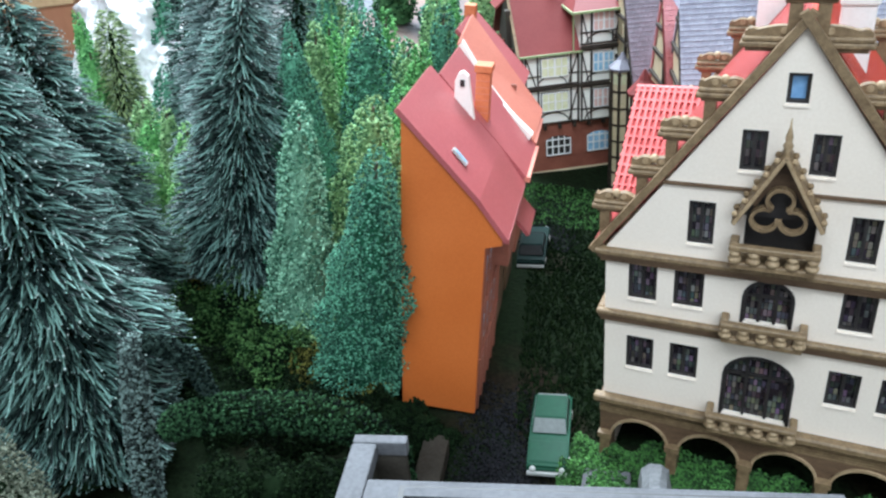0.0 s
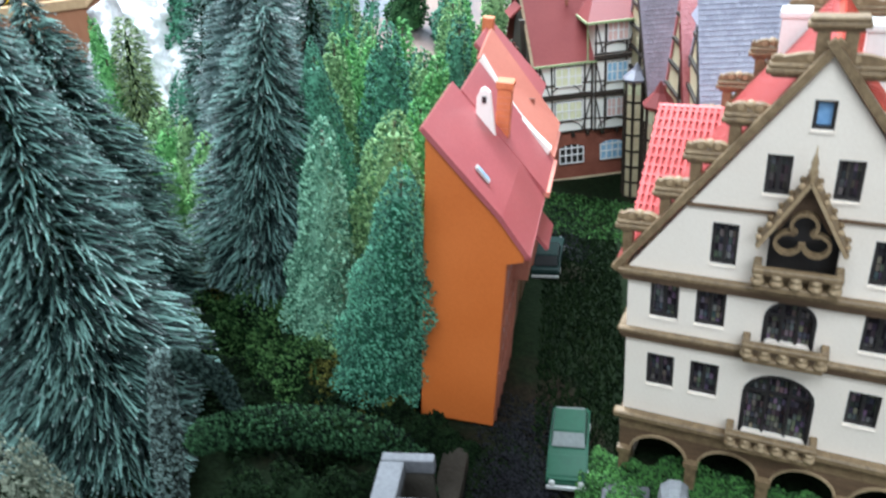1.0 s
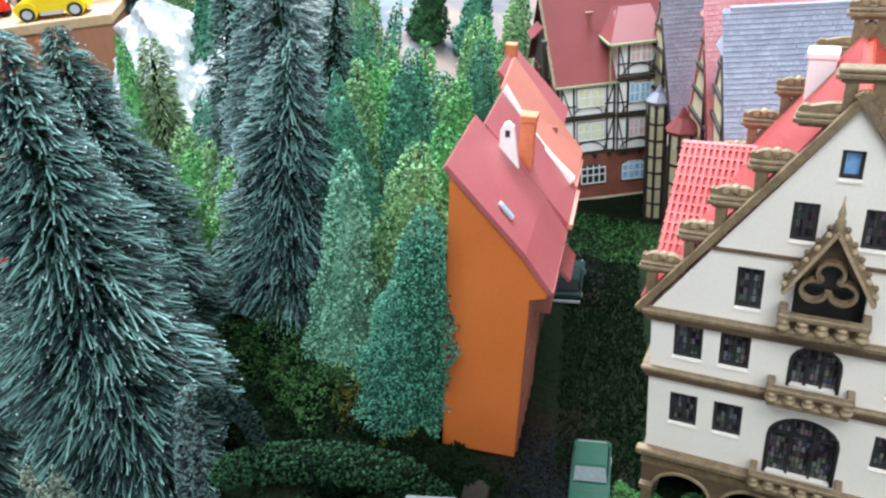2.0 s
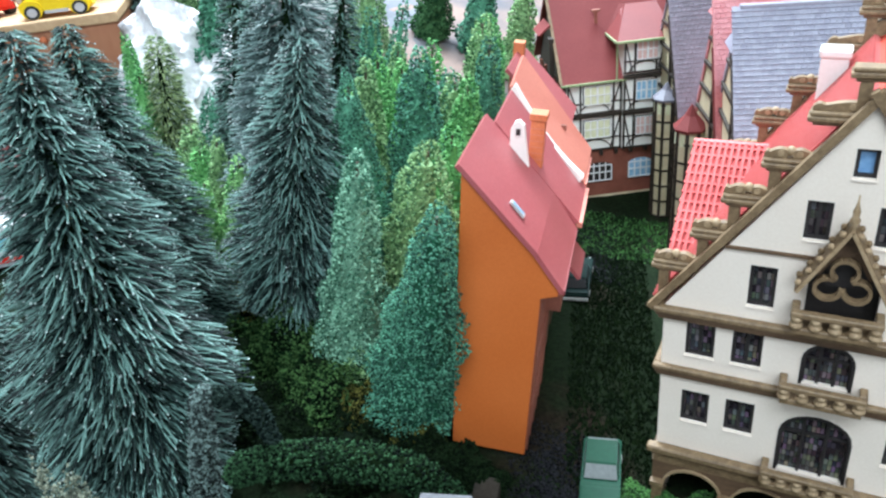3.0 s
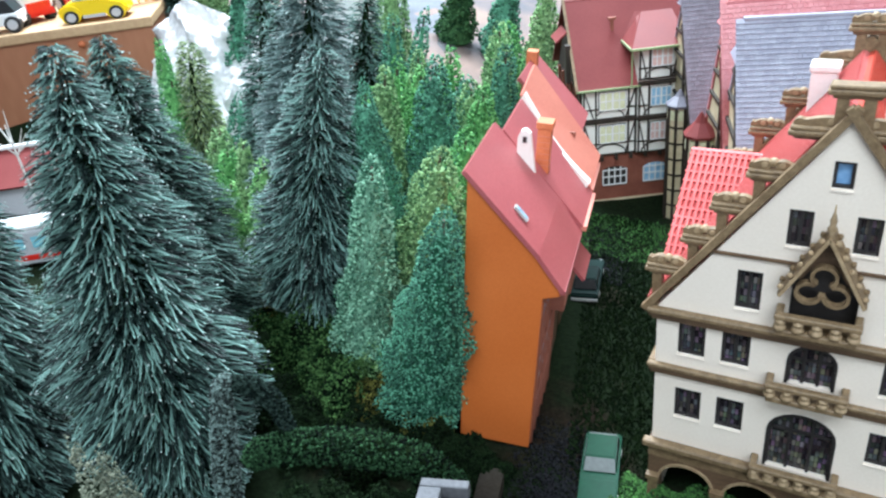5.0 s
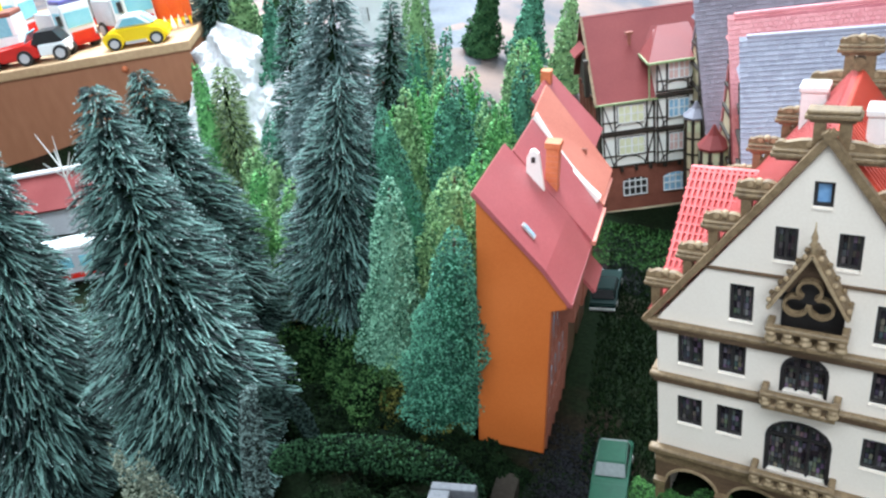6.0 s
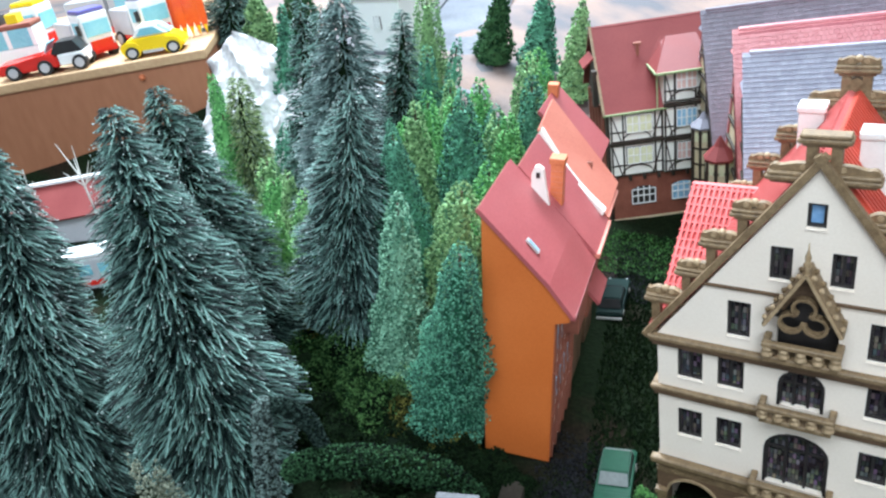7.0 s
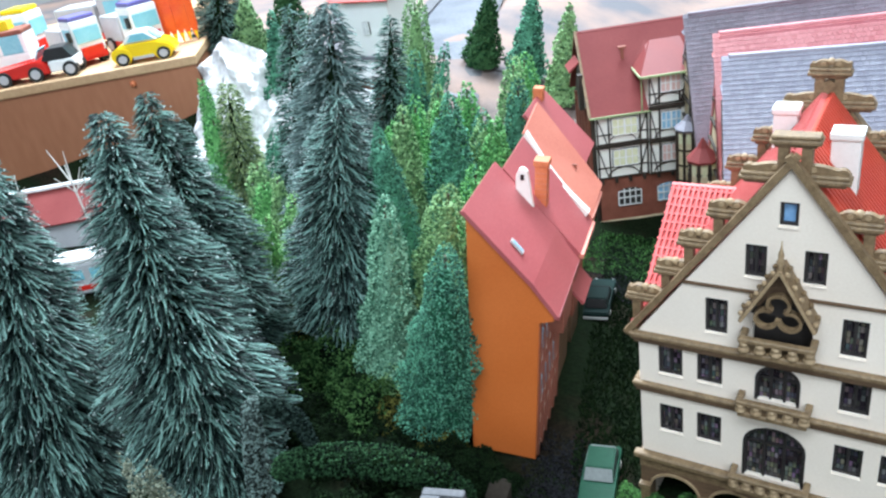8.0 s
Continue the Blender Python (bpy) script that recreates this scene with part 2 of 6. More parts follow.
def ground_material():
    """Turf near the houses, darkened by painted shade, pale plaster with dusty stains far behind."""
    m = bpy.data.materials.new("layout_ground")
    m.use_nodes = True
    n, l = m.node_tree.nodes, m.node_tree.links
    b = n["Principled BSDF"]
    b.inputs["Roughness"].default_value = 0.9
    b.inputs["Specular IOR Level"].default_value = 0.08
    co = n.new("ShaderNodeTexCoord")
    sep = n.new("ShaderNodeSeparateXYZ")
    l.new(co.outputs["Object"], sep.inputs[0])

    def noise_of(scale, detail):
        t = n.new("ShaderNodeTexNoise")
        t.inputs["Scale"].default_value, t.inputs["Detail"].default_value = scale, detail
        l.new(co.outputs["Object"], t.inputs["Vector"])
        return t.outputs["Fac"]

    def ramp_of(fac, p0, c0, p1, c1):
        r = n.new("ShaderNodeValToRGB")
        r.color_ramp.elements[0].position, r.color_ramp.elements[1].position = p0, p1
        r.color_ramp.elements[0].color, r.color_ramp.elements[1].color = (*c0, 1), (*c1, 1)
        l.new(fac, r.inputs["Fac"])
        return r.outputs["Color"]

    def blend(fac, a, c):
        x = n.new("ShaderNodeMix")
        x.data_type = "RGBA"
        l.new(fac, x.inputs["Factor"])
        l.new(a, x.inputs["A"])
        l.new(c, x.inputs["B"])
        return x.outputs["Result"]

    big, fine = noise_of(14, 5), noise_of(420, 4)
    # Turf and earth near black: shade between houses and trees is in them.
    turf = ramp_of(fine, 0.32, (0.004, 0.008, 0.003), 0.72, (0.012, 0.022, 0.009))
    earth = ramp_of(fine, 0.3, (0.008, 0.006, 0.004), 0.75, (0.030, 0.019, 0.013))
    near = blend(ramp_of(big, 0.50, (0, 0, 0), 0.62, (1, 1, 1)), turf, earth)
    stone = ramp_of(noise_of(9, 6), 0.35, (0.13, 0.125, 0.135), 0.65, (0.29, 0.20, 0.165))
    far = n.new("ShaderNodeMapRange")
    wob = n.new("ShaderNodeMath")
    wob.operation = "MULTIPLY_ADD"
    wob.inputs[1].default_value = 0.25
    l.new(big, wob.inputs[0])
    l.new(sep.outputs["Y"], wob.inputs[2])
    l.new(wob.outputs[0], far.inputs["Value"])
    far.inputs["From Min"].default_value, far.inputs["From Max"].default_value = 0.56, 0.66
    col = blend(far.outputs["Result"], near, stone)
    l.new(col, b.inputs["Base Color"])
    bp = n.new("ShaderNodeBump")
    bp.inputs["Strength"].default_value, bp.inputs["Distance"].default_value = 0.5, 0.002
    l.new(fine, bp.inputs["Height"])
    l.new(bp.outputs["Normal"], b.inputs["Normal"])
    return m


M["ground"] = ground_material()


# ---------------------------------------------------------------- mesh helpers
def thing(name, label, category, m=None, group="", kind=""):
    ob = new(name)
    ob.empty_display_size = 0.01
    ob.matrix_basis = m or Matrix()
    return tagged(ob, label, category, group, kind)


def part(name, bm, material, parent=None, label="", smooth=False):
    me = bpy.data.meshes.new(name)
    bmesh.ops.recalc_face_normals(bm, faces=bm.faces)
    bm.to_mesh(me)
    bm.free()
    me.materials.append(M[material])
    if smooth:
        for p in me.polygons:
            p.use_smooth = True
    ob = new(name, me)
    ob.parent = parent
    return tagged(ob, label)


def raw(name, verts, faces, material, parent=None, label="", smooth=False):
    me = bpy.data.meshes.new(name)
    me.from_pydata(verts, [], faces)
    me.materials.append(M[material])
    if smooth:
        for p in me.polygons:
            p.use_smooth = True
    ob = new(name, me)
    ob.parent = parent
    return tagged(ob, label)


def box(x0, x1, y0, y1, z0, z1, bevel=0.0, bm=None):
    own = bm is None
    bm = bm or bmesh.new()
    made = bmesh.ops.create_cube(bm, size=1)["verts"]
    bmesh.ops.scale(bm, vec=(x1 - x0, y1 - y0, z1 - z0), verts=made)
    bmesh.ops.translate(bm, vec=((x0 + x1) / 2, (y0 + y1) / 2, (z0 + z1) / 2), verts=made)
    if bevel and own:
        bmesh.ops.bevel(bm, geom=bm.edges[:], offset=bevel, segments=2, affect="EDGES", profile=0.6)
    return bm


def prism(points, y0, y1, bm=None, bevel=0.0):
    """A polygon in x, z pushed from y0 to y1."""
    own = bm is None
    bm = bm or bmesh.new()
    a = [bm.verts.new((x, y0, z)) for x, z in points]
    c = [bm.verts.new((x, y1, z)) for x, z in points]
    bm.faces.new(a)
    bm.faces.new(c[::-1])
    k = len(points)
    for i in range(k):
        bm.faces.new((a[i], c[i], c[(i + 1) % k], a[(i + 1) % k]))
    if bevel and own:
        bmesh.ops.bevel(bm, geom=bm.edges[:], offset=bevel, segments=1, affect="EDGES")
    return bm


def slab(p, q, r, s, thick, bm=None):
    """A plate with the four corners p, q, r, s, pushed by thick against its normal."""
    bm = bm or bmesh.new()
    p, q, r, s = (Vector(v) for v in (p, q, r, s))
    n = (q - p).cross(s - p).normalized() * thick
    top = [bm.verts.new(v) for v in (p, q, r, s)]
    low = [bm.verts.new(v - n) for v in (p, q, r, s)]
    bm.faces.new(top)
    bm.faces.new(low[::-1])
    for i in range(4):
        bm.faces.new((top[i], low[i], low[(i + 1) % 4], top[(i + 1) % 4]))
    return bm


def bar(p, q, w, d, bm=None, up=(0, -1, 0)):
    """A square bar from p to q, w across and d deep along up."""
    p, q, up = Vector(p), Vector(q), Vector(up)
    side = (q - p).cross(up).normalized() * w / 2
    return slab(p - side, q - side, q + side, p + side, -d, bm)


def ball(x, y, z, r, bm=None, sz=1.0, seg=10, rings=6):
    bm = bm or bmesh.new()
    bmesh.ops.create_uvsphere(bm, u_segments=seg, v_segments=rings, radius=r, matrix=Matrix.LocRotScale((x, y, z), None, (1, 1, sz)))
    return bm


def lathe(profile, cx, cy, seg=12, bm=None):
    """Turns (radius, z) round the upright through cx, cy."""
    bm = bm or bmesh.new()
    rings = [[bm.verts.new((cx + r * math.cos(2 * math.pi * i / seg), cy + r * math.sin(2 * math.pi * i / seg), z)) for i in range(seg)] for r, z in profile]
    for a, c in zip(rings, rings[1:]):
        for i in range(seg):
            bm.faces.new((a[i], a[(i + 1) % seg], c[(i + 1) % seg], c[i]))
    bm.faces.new(rings[0][::-1])
    bm.faces.new(rings[-1])
    return bm


def drum(x, y0, y1, z, r, bm=None, seg=16):
    """A disc lying along y."""
    bm = bm or bmesh.new()
    bmesh.ops.create_cone(bm, cap_ends=True, segments=seg, radius1=r, radius2=r, depth=abs(y1 - y0), matrix=Matrix.Translation((x, (y0 + y1) / 2, z)) @ Matrix.Rotation(math.pi / 2, 4, "X"))
    return bm


def tiled(name, a, along, down, cols, rows, thick, material, parent, label=""):
    """Overlapping tiles from the ridge corner a, along the ridge and down the slope."""
    a, along, down = Vector(a), Vector(along), Vector(down)
    nrm = along.cross(down).normalized()
    if nrm.z < 0:
        nrm = -nrm
    verts, faces = [], []
    rng = random.Random(cols * 31 + rows)
    for r in range(rows):
        for c in range(cols):
            off = 0.5 * (r % 2)
            u0, u1 = (c + 0.03 - off) / cols, (c + 0.97 - off) / cols
            u0, u1 = max(0, u0), min(1, u1)
            v0, v1 = r / rows, (r + 1.12) / rows
            lift = thick * (1 + 0.3 * rng.random())
            k = len(verts)
            for u, v, h in ((u0, v0, 0), (u1, v0, 0), (u1, v1, lift), (u0, v1, lift)):
                verts.append(a + along * u + down * v + nrm * h)
            for u, v in ((u1, v1), (u0, v1)):
                verts.append(a + along * u + down * v - nrm * thick * 0.3)
            faces += [(k, k + 1, k + 2, k + 3), (k + 3, k + 2, k + 4, k + 5), (k, k + 3, k + 5), (k + 1, k + 4, k + 2)]
    ob = raw(name, verts, faces, material, parent, label)
    return tagged(ob, kind="stuff")


# ---------------------------------------------------------------- ground and room
def ground_height(x, y):
    z = -0.013
    t = min(1, max(0, (y - 0.10) / 0.15))
    z -= 0.012 * t
    # the wood stands on a low rise
    d = math.hypot((x + 0.30) / 0.22, (y - 0.10) / 0.22)
    z += 0.016 * max(0, 1 - d)
    # bank below the pale rock
    e = (-(x + 0.66) * 0.45 + (y - 0.36) * 0.89)
    if x < -0.30:
        w = min(1, (-0.30 - x) / 0.2)
        z += 0.085 * w * min(1, max(0, e / 0.10 + 0.4))
    z += 0.004 * noise.noise((x * 9, y * 9, 0.3)) + 0.0015 * noise.noise((x * 45, y * 45, 1.3))
    return z


def build_ground():
    verts, faces = [], []
    xs = [-2.3 + 0.05 * i for i in range(28)] + [-0.9 + 0.015 * i for i in range(80)] + [0.3 + 0.05 * i for i in range(25)]
    ys = [-0.34 + 0.015 * i for i in range(80)] + [0.86 + 0.05 * i for i in range(35)]
    for y in ys:
        for x in xs:
            verts.append((x, y, ground_height(x, y)))
    k = len(xs)
    for j in range(len(ys) - 1):
        for i in range(k - 1):
            faces.append((j * k + i, j * k + i + 1, (j + 1) * k + i + 1, (j + 1) * k + i))
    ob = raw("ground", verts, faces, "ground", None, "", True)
    tagged(ob, "green scattered turf, shade in its colour, turning to pale plaster behind", "ground", kind="structure")
    # table skirt in front
    tagged(part("trim", box(-2.3, 1.5, -0.36, -0.342, -0.9, -0.012), "board"), "brown board along the table edge", "trim", kind="structure")


build_ground()
tagged(part("floor", box(-2.9, 2.1, -2.2, 3.0, -0.95, -0.9), "roomfloor"), "grey lino floor of the room", "floor", kind="structure")
tagged(part("ceiling", box(-2.9, 2.1, -2.2, 3.0, 2.0, 2.05), "roomceil"), "white painted ceiling of the room", "ceiling", kind="structure")
for nm, bx in (("wall_west", (-2.95, -2.9, -2.2, 3.0)), ("wall_east", (2.1, 2.15, -2.2, 3.0)), ("wall_north", (-2.9, 2.1, 3.0, 3.05))):
    tagged(part(nm, box(*bx, -0.9, 2.0), "roomwall"), "plain warm white room wall", "wall", kind="structure")
bm = box(-2.9, 0.68, -2.25, -2.2, -0.9, 2.0)
box(2.02, 2.1, -2.25, -2.2, -0.9, 2.0, bm=bm)
box(0.68, 2.02, -2.25, -2.2, -0.9, 0.98, bm=bm)
box(0.68, 2.02, -2.25, -2.2, 1.96, 2.0, bm=bm)
tagged(part("wall_south", bm, "roomwall"), "plain room wall with a window opening", "wall", kind="structure")
bm = box(0.68, 0.73, -2.24, -2.205, 0.98, 1.96)
box(1.97, 2.02, -2.24, -2.205, 0.98, 1.96, bm=bm)
box(0.73, 1.97, -2.24, -2.205, 0.98, 1.03, bm=bm)
box(0.73, 1.97, -2.24, -2.205, 1.91, 1.96, bm=bm)
tagged(part("window_1", bm, "toywhite"), "white window frame in the room wall", "window", kind="structure")


# ---------------------------------------------------------------- town hall
CX, BASE = 0.052, -0.014  # middle of the front, foot of the arcade
EAVE_Z, APEX_Z, HALF = 0.0985, 0.187, 0.066
SLOPE = (APEX_Z - EAVE_Z) / HALF


def arch_points(x0, x1, z0, spring, top, steps=10):
    """Outline of an opening with a round head, from the lower left corner."""
    pts = [(x0, z0), (x0, spring)]
    mid, rx, rz = (x0 + x1) / 2, (x1 - x0) / 2, top - spring
    for i in range(1, steps):
        a = math.pi - math.pi * i / steps
        pts.append((mid + rx * math.cos(a), spring + rz * math.sin(a)))
    return pts + [(x1, spring), (x1, z0)]


def wall_with_holes(outline, holes, y0, y1):
    """A wall plate with openings that go through it."""
    bm = bmesh.new()

    def ring(pts):
        vs = [bm.verts.new((x, y0, z)) for x, z in pts]
        return [bm.edges.new((vs[i], vs[(i + 1) % len(vs)])) for i in range(len(vs))]

    edges = ring(outline)
    for h in holes:
        edges += ring(h)
    bmesh.ops.triangle_fill(bm, use_beauty=True, use_dissolve=False, edges=edges)
    faces = bm.faces[:]
    out = bmesh.ops.extrude_face_region(bm, geom=faces)
    vs = [g for g in out["geom"] if isinstance(g, bmesh.types.BMVert)]
    bmesh.ops.translate(bm, vec=(0, y1 - y0, 0), verts=vs)
    return bm


def rect(x0, x1, z0, z1):
    return [(x0, z0), (x0, z1), (x1, z1), (x1, z0)]


def casement(parent, x0, x1, z0, z1, y, lights=2, glass="glass", frame_w=0.0010):
    """A dark window frame with mullions and coloured panes, set into its opening."""
    bm = box(x0, x0 + frame_w, y, y + 0.002, z0, z1)
    box(x1 - frame_w, x1, y, y + 0.002, z0, z1, bm=bm)
    box(x0 + frame_w, x1 - frame_w, y, y + 0.002, z0, z0 + frame_w, bm=bm)
    box(x0 + frame_w, x1 - frame_w, y, y + 0.002, z1 - frame_w, z1, bm=bm)
    w = part("window", bm, "frame", parent, "dark frame with lead-light panes")
    step = (x1 - x0 - frame_w) / lights
    for i in range(lights):
        a = x0 + frame_w + i * step
        part("pane", box(a, a + step - frame_w, y + 0.0013, y + 0.0018, z0 + frame_w, z1 - frame_w), glass, w)
        if i:
            part("mullion", box(a - frame_w, a, y + 0.0002, y + 0.002, z0 + frame_w, z1 - frame_w), "frame", w)
    return w


def scroll_ledge(parent, x0, x1, z, y0, y1, foot, crown=True):
    """One step of the gable: twin pedestals, a moulded ledge and a pair of solid scrolls on it."""
    mid = (x0 + x1) / 2
    bm = box(x0 + 0.0016, x1 - 0.0016, y0 + 0.0012, y1 - 0.0012, z - 0.0048, z - 0.0034)
    box(x0, x1, y0, y1, z - 0.0034, z - 0.0016, bm=bm)
    box(x0 + 0.0006, x1 - 0.0006, y0 + 0.0006, y1 - 0.0006, z - 0.0016, z, bm=bm)
    bmesh.ops.bevel(bm, geom=bm.edges[:], offset=0.0004, segments=1, affect="EDGES")
    ledge = part("ledge", bm, "oak", parent)
    w = min(0.006, (x1 - x0) * 0.36)
    for sgn in (-1, 1):
        a, c = sorted((mid + sgn * w * 0.35, mid + sgn * w))
        part("pedestal", box(a, c, y0 + 0.0016, y1 - 0.0016, foot, z - 0.0047, 0.0003), "oak", ledge)
    if not crown:
        return
    yc = (y0 + y1) / 2
    span = (x1 - x0) / 2
    for sgn in (-1, 1):
        # a scroll that swells towards the middle and curls up at its outer end
        top = []
        for i in range(15):
            t = i / 14
            rise = 0.0006 + 0.0026 * math.sin(math.pi * min(1, (1 - t) * 0.62 + 0.06)) ** 1.5 + 0.0014 * max(0, 1 - abs(t - 0.90) / 0.13)
            top.append((mid + sgn * span * (0.10 + 0.84 * t), z + rise))
        outline = [(top[0][0], z - 0.0002)] + top + [(top[-1][0], z - 0.0002)]
        bm = prism(outline, yc - 0.0014, yc + 0.0014)
        for f in [f for f in bm.faces if len(f.verts) > 6]:
            bmesh.ops.inset_region(bm, faces=[f], thickness=0.0005, depth=-0.0005)
        part("scroll", bm, "oak", ledge)
        part("volute", drum(mid + sgn * span * 0.34, yc - 0.0018, yc + 0.0018, z + 0.0017, 0.0011, seg=10), "oakpale", ledge)
    part("boss", ball(mid, yc, z + 0.0022, 0.0018, seg=10, rings=6), "oakpale", ledge, smooth=True)


def balustrade(parent, x0, x1, z0, z1, depth, count):
    """A stone balcony with turned balusters."""
    bm = box(x0, x1, -depth, 0.0, z0, z0 + 0.0024)
    box(x0 + 0.0015, x1 - 0.0015, -depth * 0.75, 0.0, z0 - 0.0014, z0, bm=bm)
    bmesh.ops.bevel(bm, geom=bm.edges[:], offset=0.0003, segments=1, affect="EDGES")
    b = part("balcony", bm, "oak", parent, "brown balustraded balcony")
    bm = box(x0 - 0.001, x1 + 0.001, -depth - 0.0008, -depth + 0.0024, z1 - 0.0022, z1)
    box(x0 - 0.001, x0 + 0.0018, -depth + 0.0024, 0, z1 - 0.0022, z1, bm=bm)
    box(x1 - 0.0018, x1 + 0.001, -depth + 0.0024, 0, z1 - 0.0022, z1, bm=bm)
    bmesh.ops.bevel(bm, geom=bm.edges[:], offset=0.0004, segments=1, affect="EDGES")
    part("handrail", bm, "oak", b)
    h0, h1 = z0 + 0.0024, z1 - 0.0022
    for i in range(count):
        x = x0 + 0.0012 + (x1 - x0 - 0.0024) * i / (count - 1)
        bm = lathe([(0.0016, h0), (0.0023, h0 + (h1 - h0) * 0.12), (0.0023, h0 + (h1 - h0) * 0.38), (0.0011, h0 + (h1 - h0) * 0.50), (0.0020, h0 + (h1 - h0) * 0.64), (0.0020, h0 + (h1 - h0) * 0.86), (0.0013, h1)], x, -depth + 0.0010, 10)
        part("baluster", bm, "oakpale", b, smooth=True)


M["oakpale"] = shade("pale_brushed_trim", (0.24, 0.155, 0.080), (0.46, 0.33, 0.20), 0.55, 300, 900, 0.3)


def gable_steps(parent, y0, y1, crown=True):
    """The stepped, scrolled crest along both rakes of one gable."""
    rows = ((0.0585, 0.1170), (0.0450, 0.1325), (0.0350, 0.1480), (0.0230, 0.1630))
    for off, z in rows:
        for sgn in (-1, 1):
            c = CX + sgn * off
            foot = APEX_Z - abs(c - CX) * SLOPE - 0.008
            scroll_ledge(parent, c - 0.0088, c + 0.0088, z, y0, y1, foot)
    scroll_ledge(parent, CX - 0.0195, CX + 0.0195, 0.1805, y0, y1, 0.166)
    scroll_ledge(parent, CX - 0.0090, CX + 0.0090, 0.1955, y0, y1, 0.179, crown)


def build_town_hall():
    hall = thing("town_hall", "cream gabled model town hall with brown scrolled stepped crest", "model house")
    L, R = CX - 0.061, CX + 0.061
    win = []
    for x0 in (0.0, 0.0175):
        for a, z0, z1 in ((x0, 0.0763, 0.0927), (x0, 0.0418, 0.0580)):
            win.append((a, a + 0.0111, z0, z1, 2, "glass"))
            win.append((2 * CX - a - 0.0111, 2 * CX - a, z0, z1, 2, "glass"))
    win += [(0.0210, 0.0303, 0.1045, 0.1220, 2, "glass"), (0.0737, 0.0830, 0.1045, 0.1220, 2, "glass")]
    win += [(0.0365, 0.0447, 0.1353, 0.1502, 2, "glass"), (0.0583, 0.0665, 0.1353, 0.1502, 2, "glass")]
    win += [(0.0485, 0.0553, 0.1598, 0.1700, 1, "bluepane")]
    big = arch_points(0.0390, 0.0642, 0.0275, 0.0480, 0.0580)
    mid = arch_points(0.0430, 0.0600, 0.0735, 0.0850, 0.0925)
    loggia = rect(0.0405, 0.0635, 0.1020, 0.1225)
    outline = [(L, 0.0262), (L, EAVE_Z), (CX, APEX_Z - 0.003), (R, EAVE_Z), (R, 0.0262)]
    holes = [rect(*w[:4]) for w in win] + [big, mid, loggia]
    part("wall", wall_with_holes(outline, holes, 0.0, 0.004), "plaster", hall)
    part("side_wall", box(L, L + 0.004, 0.004, 0.086, 0.0262, EAVE_Z), "plaster", hall)
    part("side_wall", box(R - 0.004, R, 0.004, 0.086, 0.0262, EAVE_Z), "plaster", hall)
    part("rear_wall", prism([(L, 0.0262), (L, EAVE_Z), (CX, APEX_Z - 0.003), (R, EAVE_Z), (R, 0.0262)], 0.086, 0.090), "plaster", hall)
    # Near-black sheets stand in for the unlit rooms behind the windows.
    part("room_shade", box(L + 0.004, R - 0.004, 0.010, 0.0115, 0.0265, 0.098), "frame", hall)
    part("attic_shade", prism([(L + 0.012, EAVE_Z + 0.001), (CX, APEX_Z - 0.014), (R - 0.012, EAVE_Z + 0.001)], 0.010, 0.0115), "frame", hall)
    for w in win:
        casement(hall, *w[:4], 0.0012, w[4], w[5], 0.0012)
        sill = box(w[0] - 0.0003, w[1] + 0.0003, -0.0005, 0.0, w[2] - 0.0010, w[2] - 0.0003)
        part("sill", sill, "plaster", hall)
    # arched windows
    for pts, bars in ((big, 3), (mid, 3)):
        x0, x1, z0, z1 = pts[0][0], pts[-1][0], pts[0][1], max(p[1] for p in pts)
        w = part("arched_window", prism(pts, 0.0026, 0.0032), "glass", hall, "arched lead-light window")
        for i in range(bars + 1):
            x = x0 + (x1 - x0) * i / bars
            x = min(max(x, x0 + 0.0005), x1 - 0.0005)
            f = 1 - ((x - (x0 + x1) / 2) / ((x1 - x0) / 2)) ** 2
            head = pts[1][1] + (z1 - pts[1][1]) * math.sqrt(max(f, 0))
            part("mullion", box(x - 0.0006, x + 0.0006, 0.0014, 0.0026, z0, head), "frame", w)
        part("transom", box(x0, x1, 0.0016, 0.0025, pts[1][1] - 0.0006, pts[1][1] + 0.0006), "frame", w)
        # thin rim of the arch
        bm = bmesh.new()
        for (xa, za), (xb, zb) in zip(pts, pts[1:]):
            bar((xa, -0.0004, za), (xb, -0.0004, zb), 0.0012, 0.0020, bm)
        part("arch_rim", bm, "frame", w)
    # cornices
    for z0, z1, out in ((0.0648, 0.0703, 0.0030), (0.0931, 0.0989, 0.0036)):
        bm = box(L - out, R + out, -out, 0.0, z0 + 0.0034, z1)
        box(L - out, L - 0.0001, 0.0, 0.088, z0 + 0.0034, z1, bm=bm)
        bmesh.ops.bevel(bm, geom=bm.edges[:], offset=0.0005, segments=1, affect="EDGES")
        cornice = part("cornice", bm, "oak", hall)
        bm = box(L - out * 0.5, R + out * 0.5, -out * 0.5, 0.0, z0, z0 + 0.0020)
        box(L - out * 0.75, R + out * 0.75, -out * 0.75, 0.0, z0 + 0.0020, z0 + 0.0034, bm=bm)
        part("cornice_moulding", bm, "oakdark", cornice)
    part("string_course", box(CX - 0.0405, CX + 0.0405, -0.0009, 0.0, 0.1278, 0.1291), "oakdark", hall)
    # raking trim of the front gable
    for sgn in (-1, 1):
        a = Vector((CX + sgn * (HALF + 0.0005), 0, EAVE_Z - 0.0015))
        b = Vector((CX - sgn * 0.0016, 0, APEX_Z + 0.0016 * SLOPE))
        bm = bmesh.new()
        bar(a + Vector((0, -0.0022 - 0.0002 * sgn, 0)), b + Vector((0, -0.0022 - 0.0002 * sgn, 0)), 0.0027, 0.0034, bm)
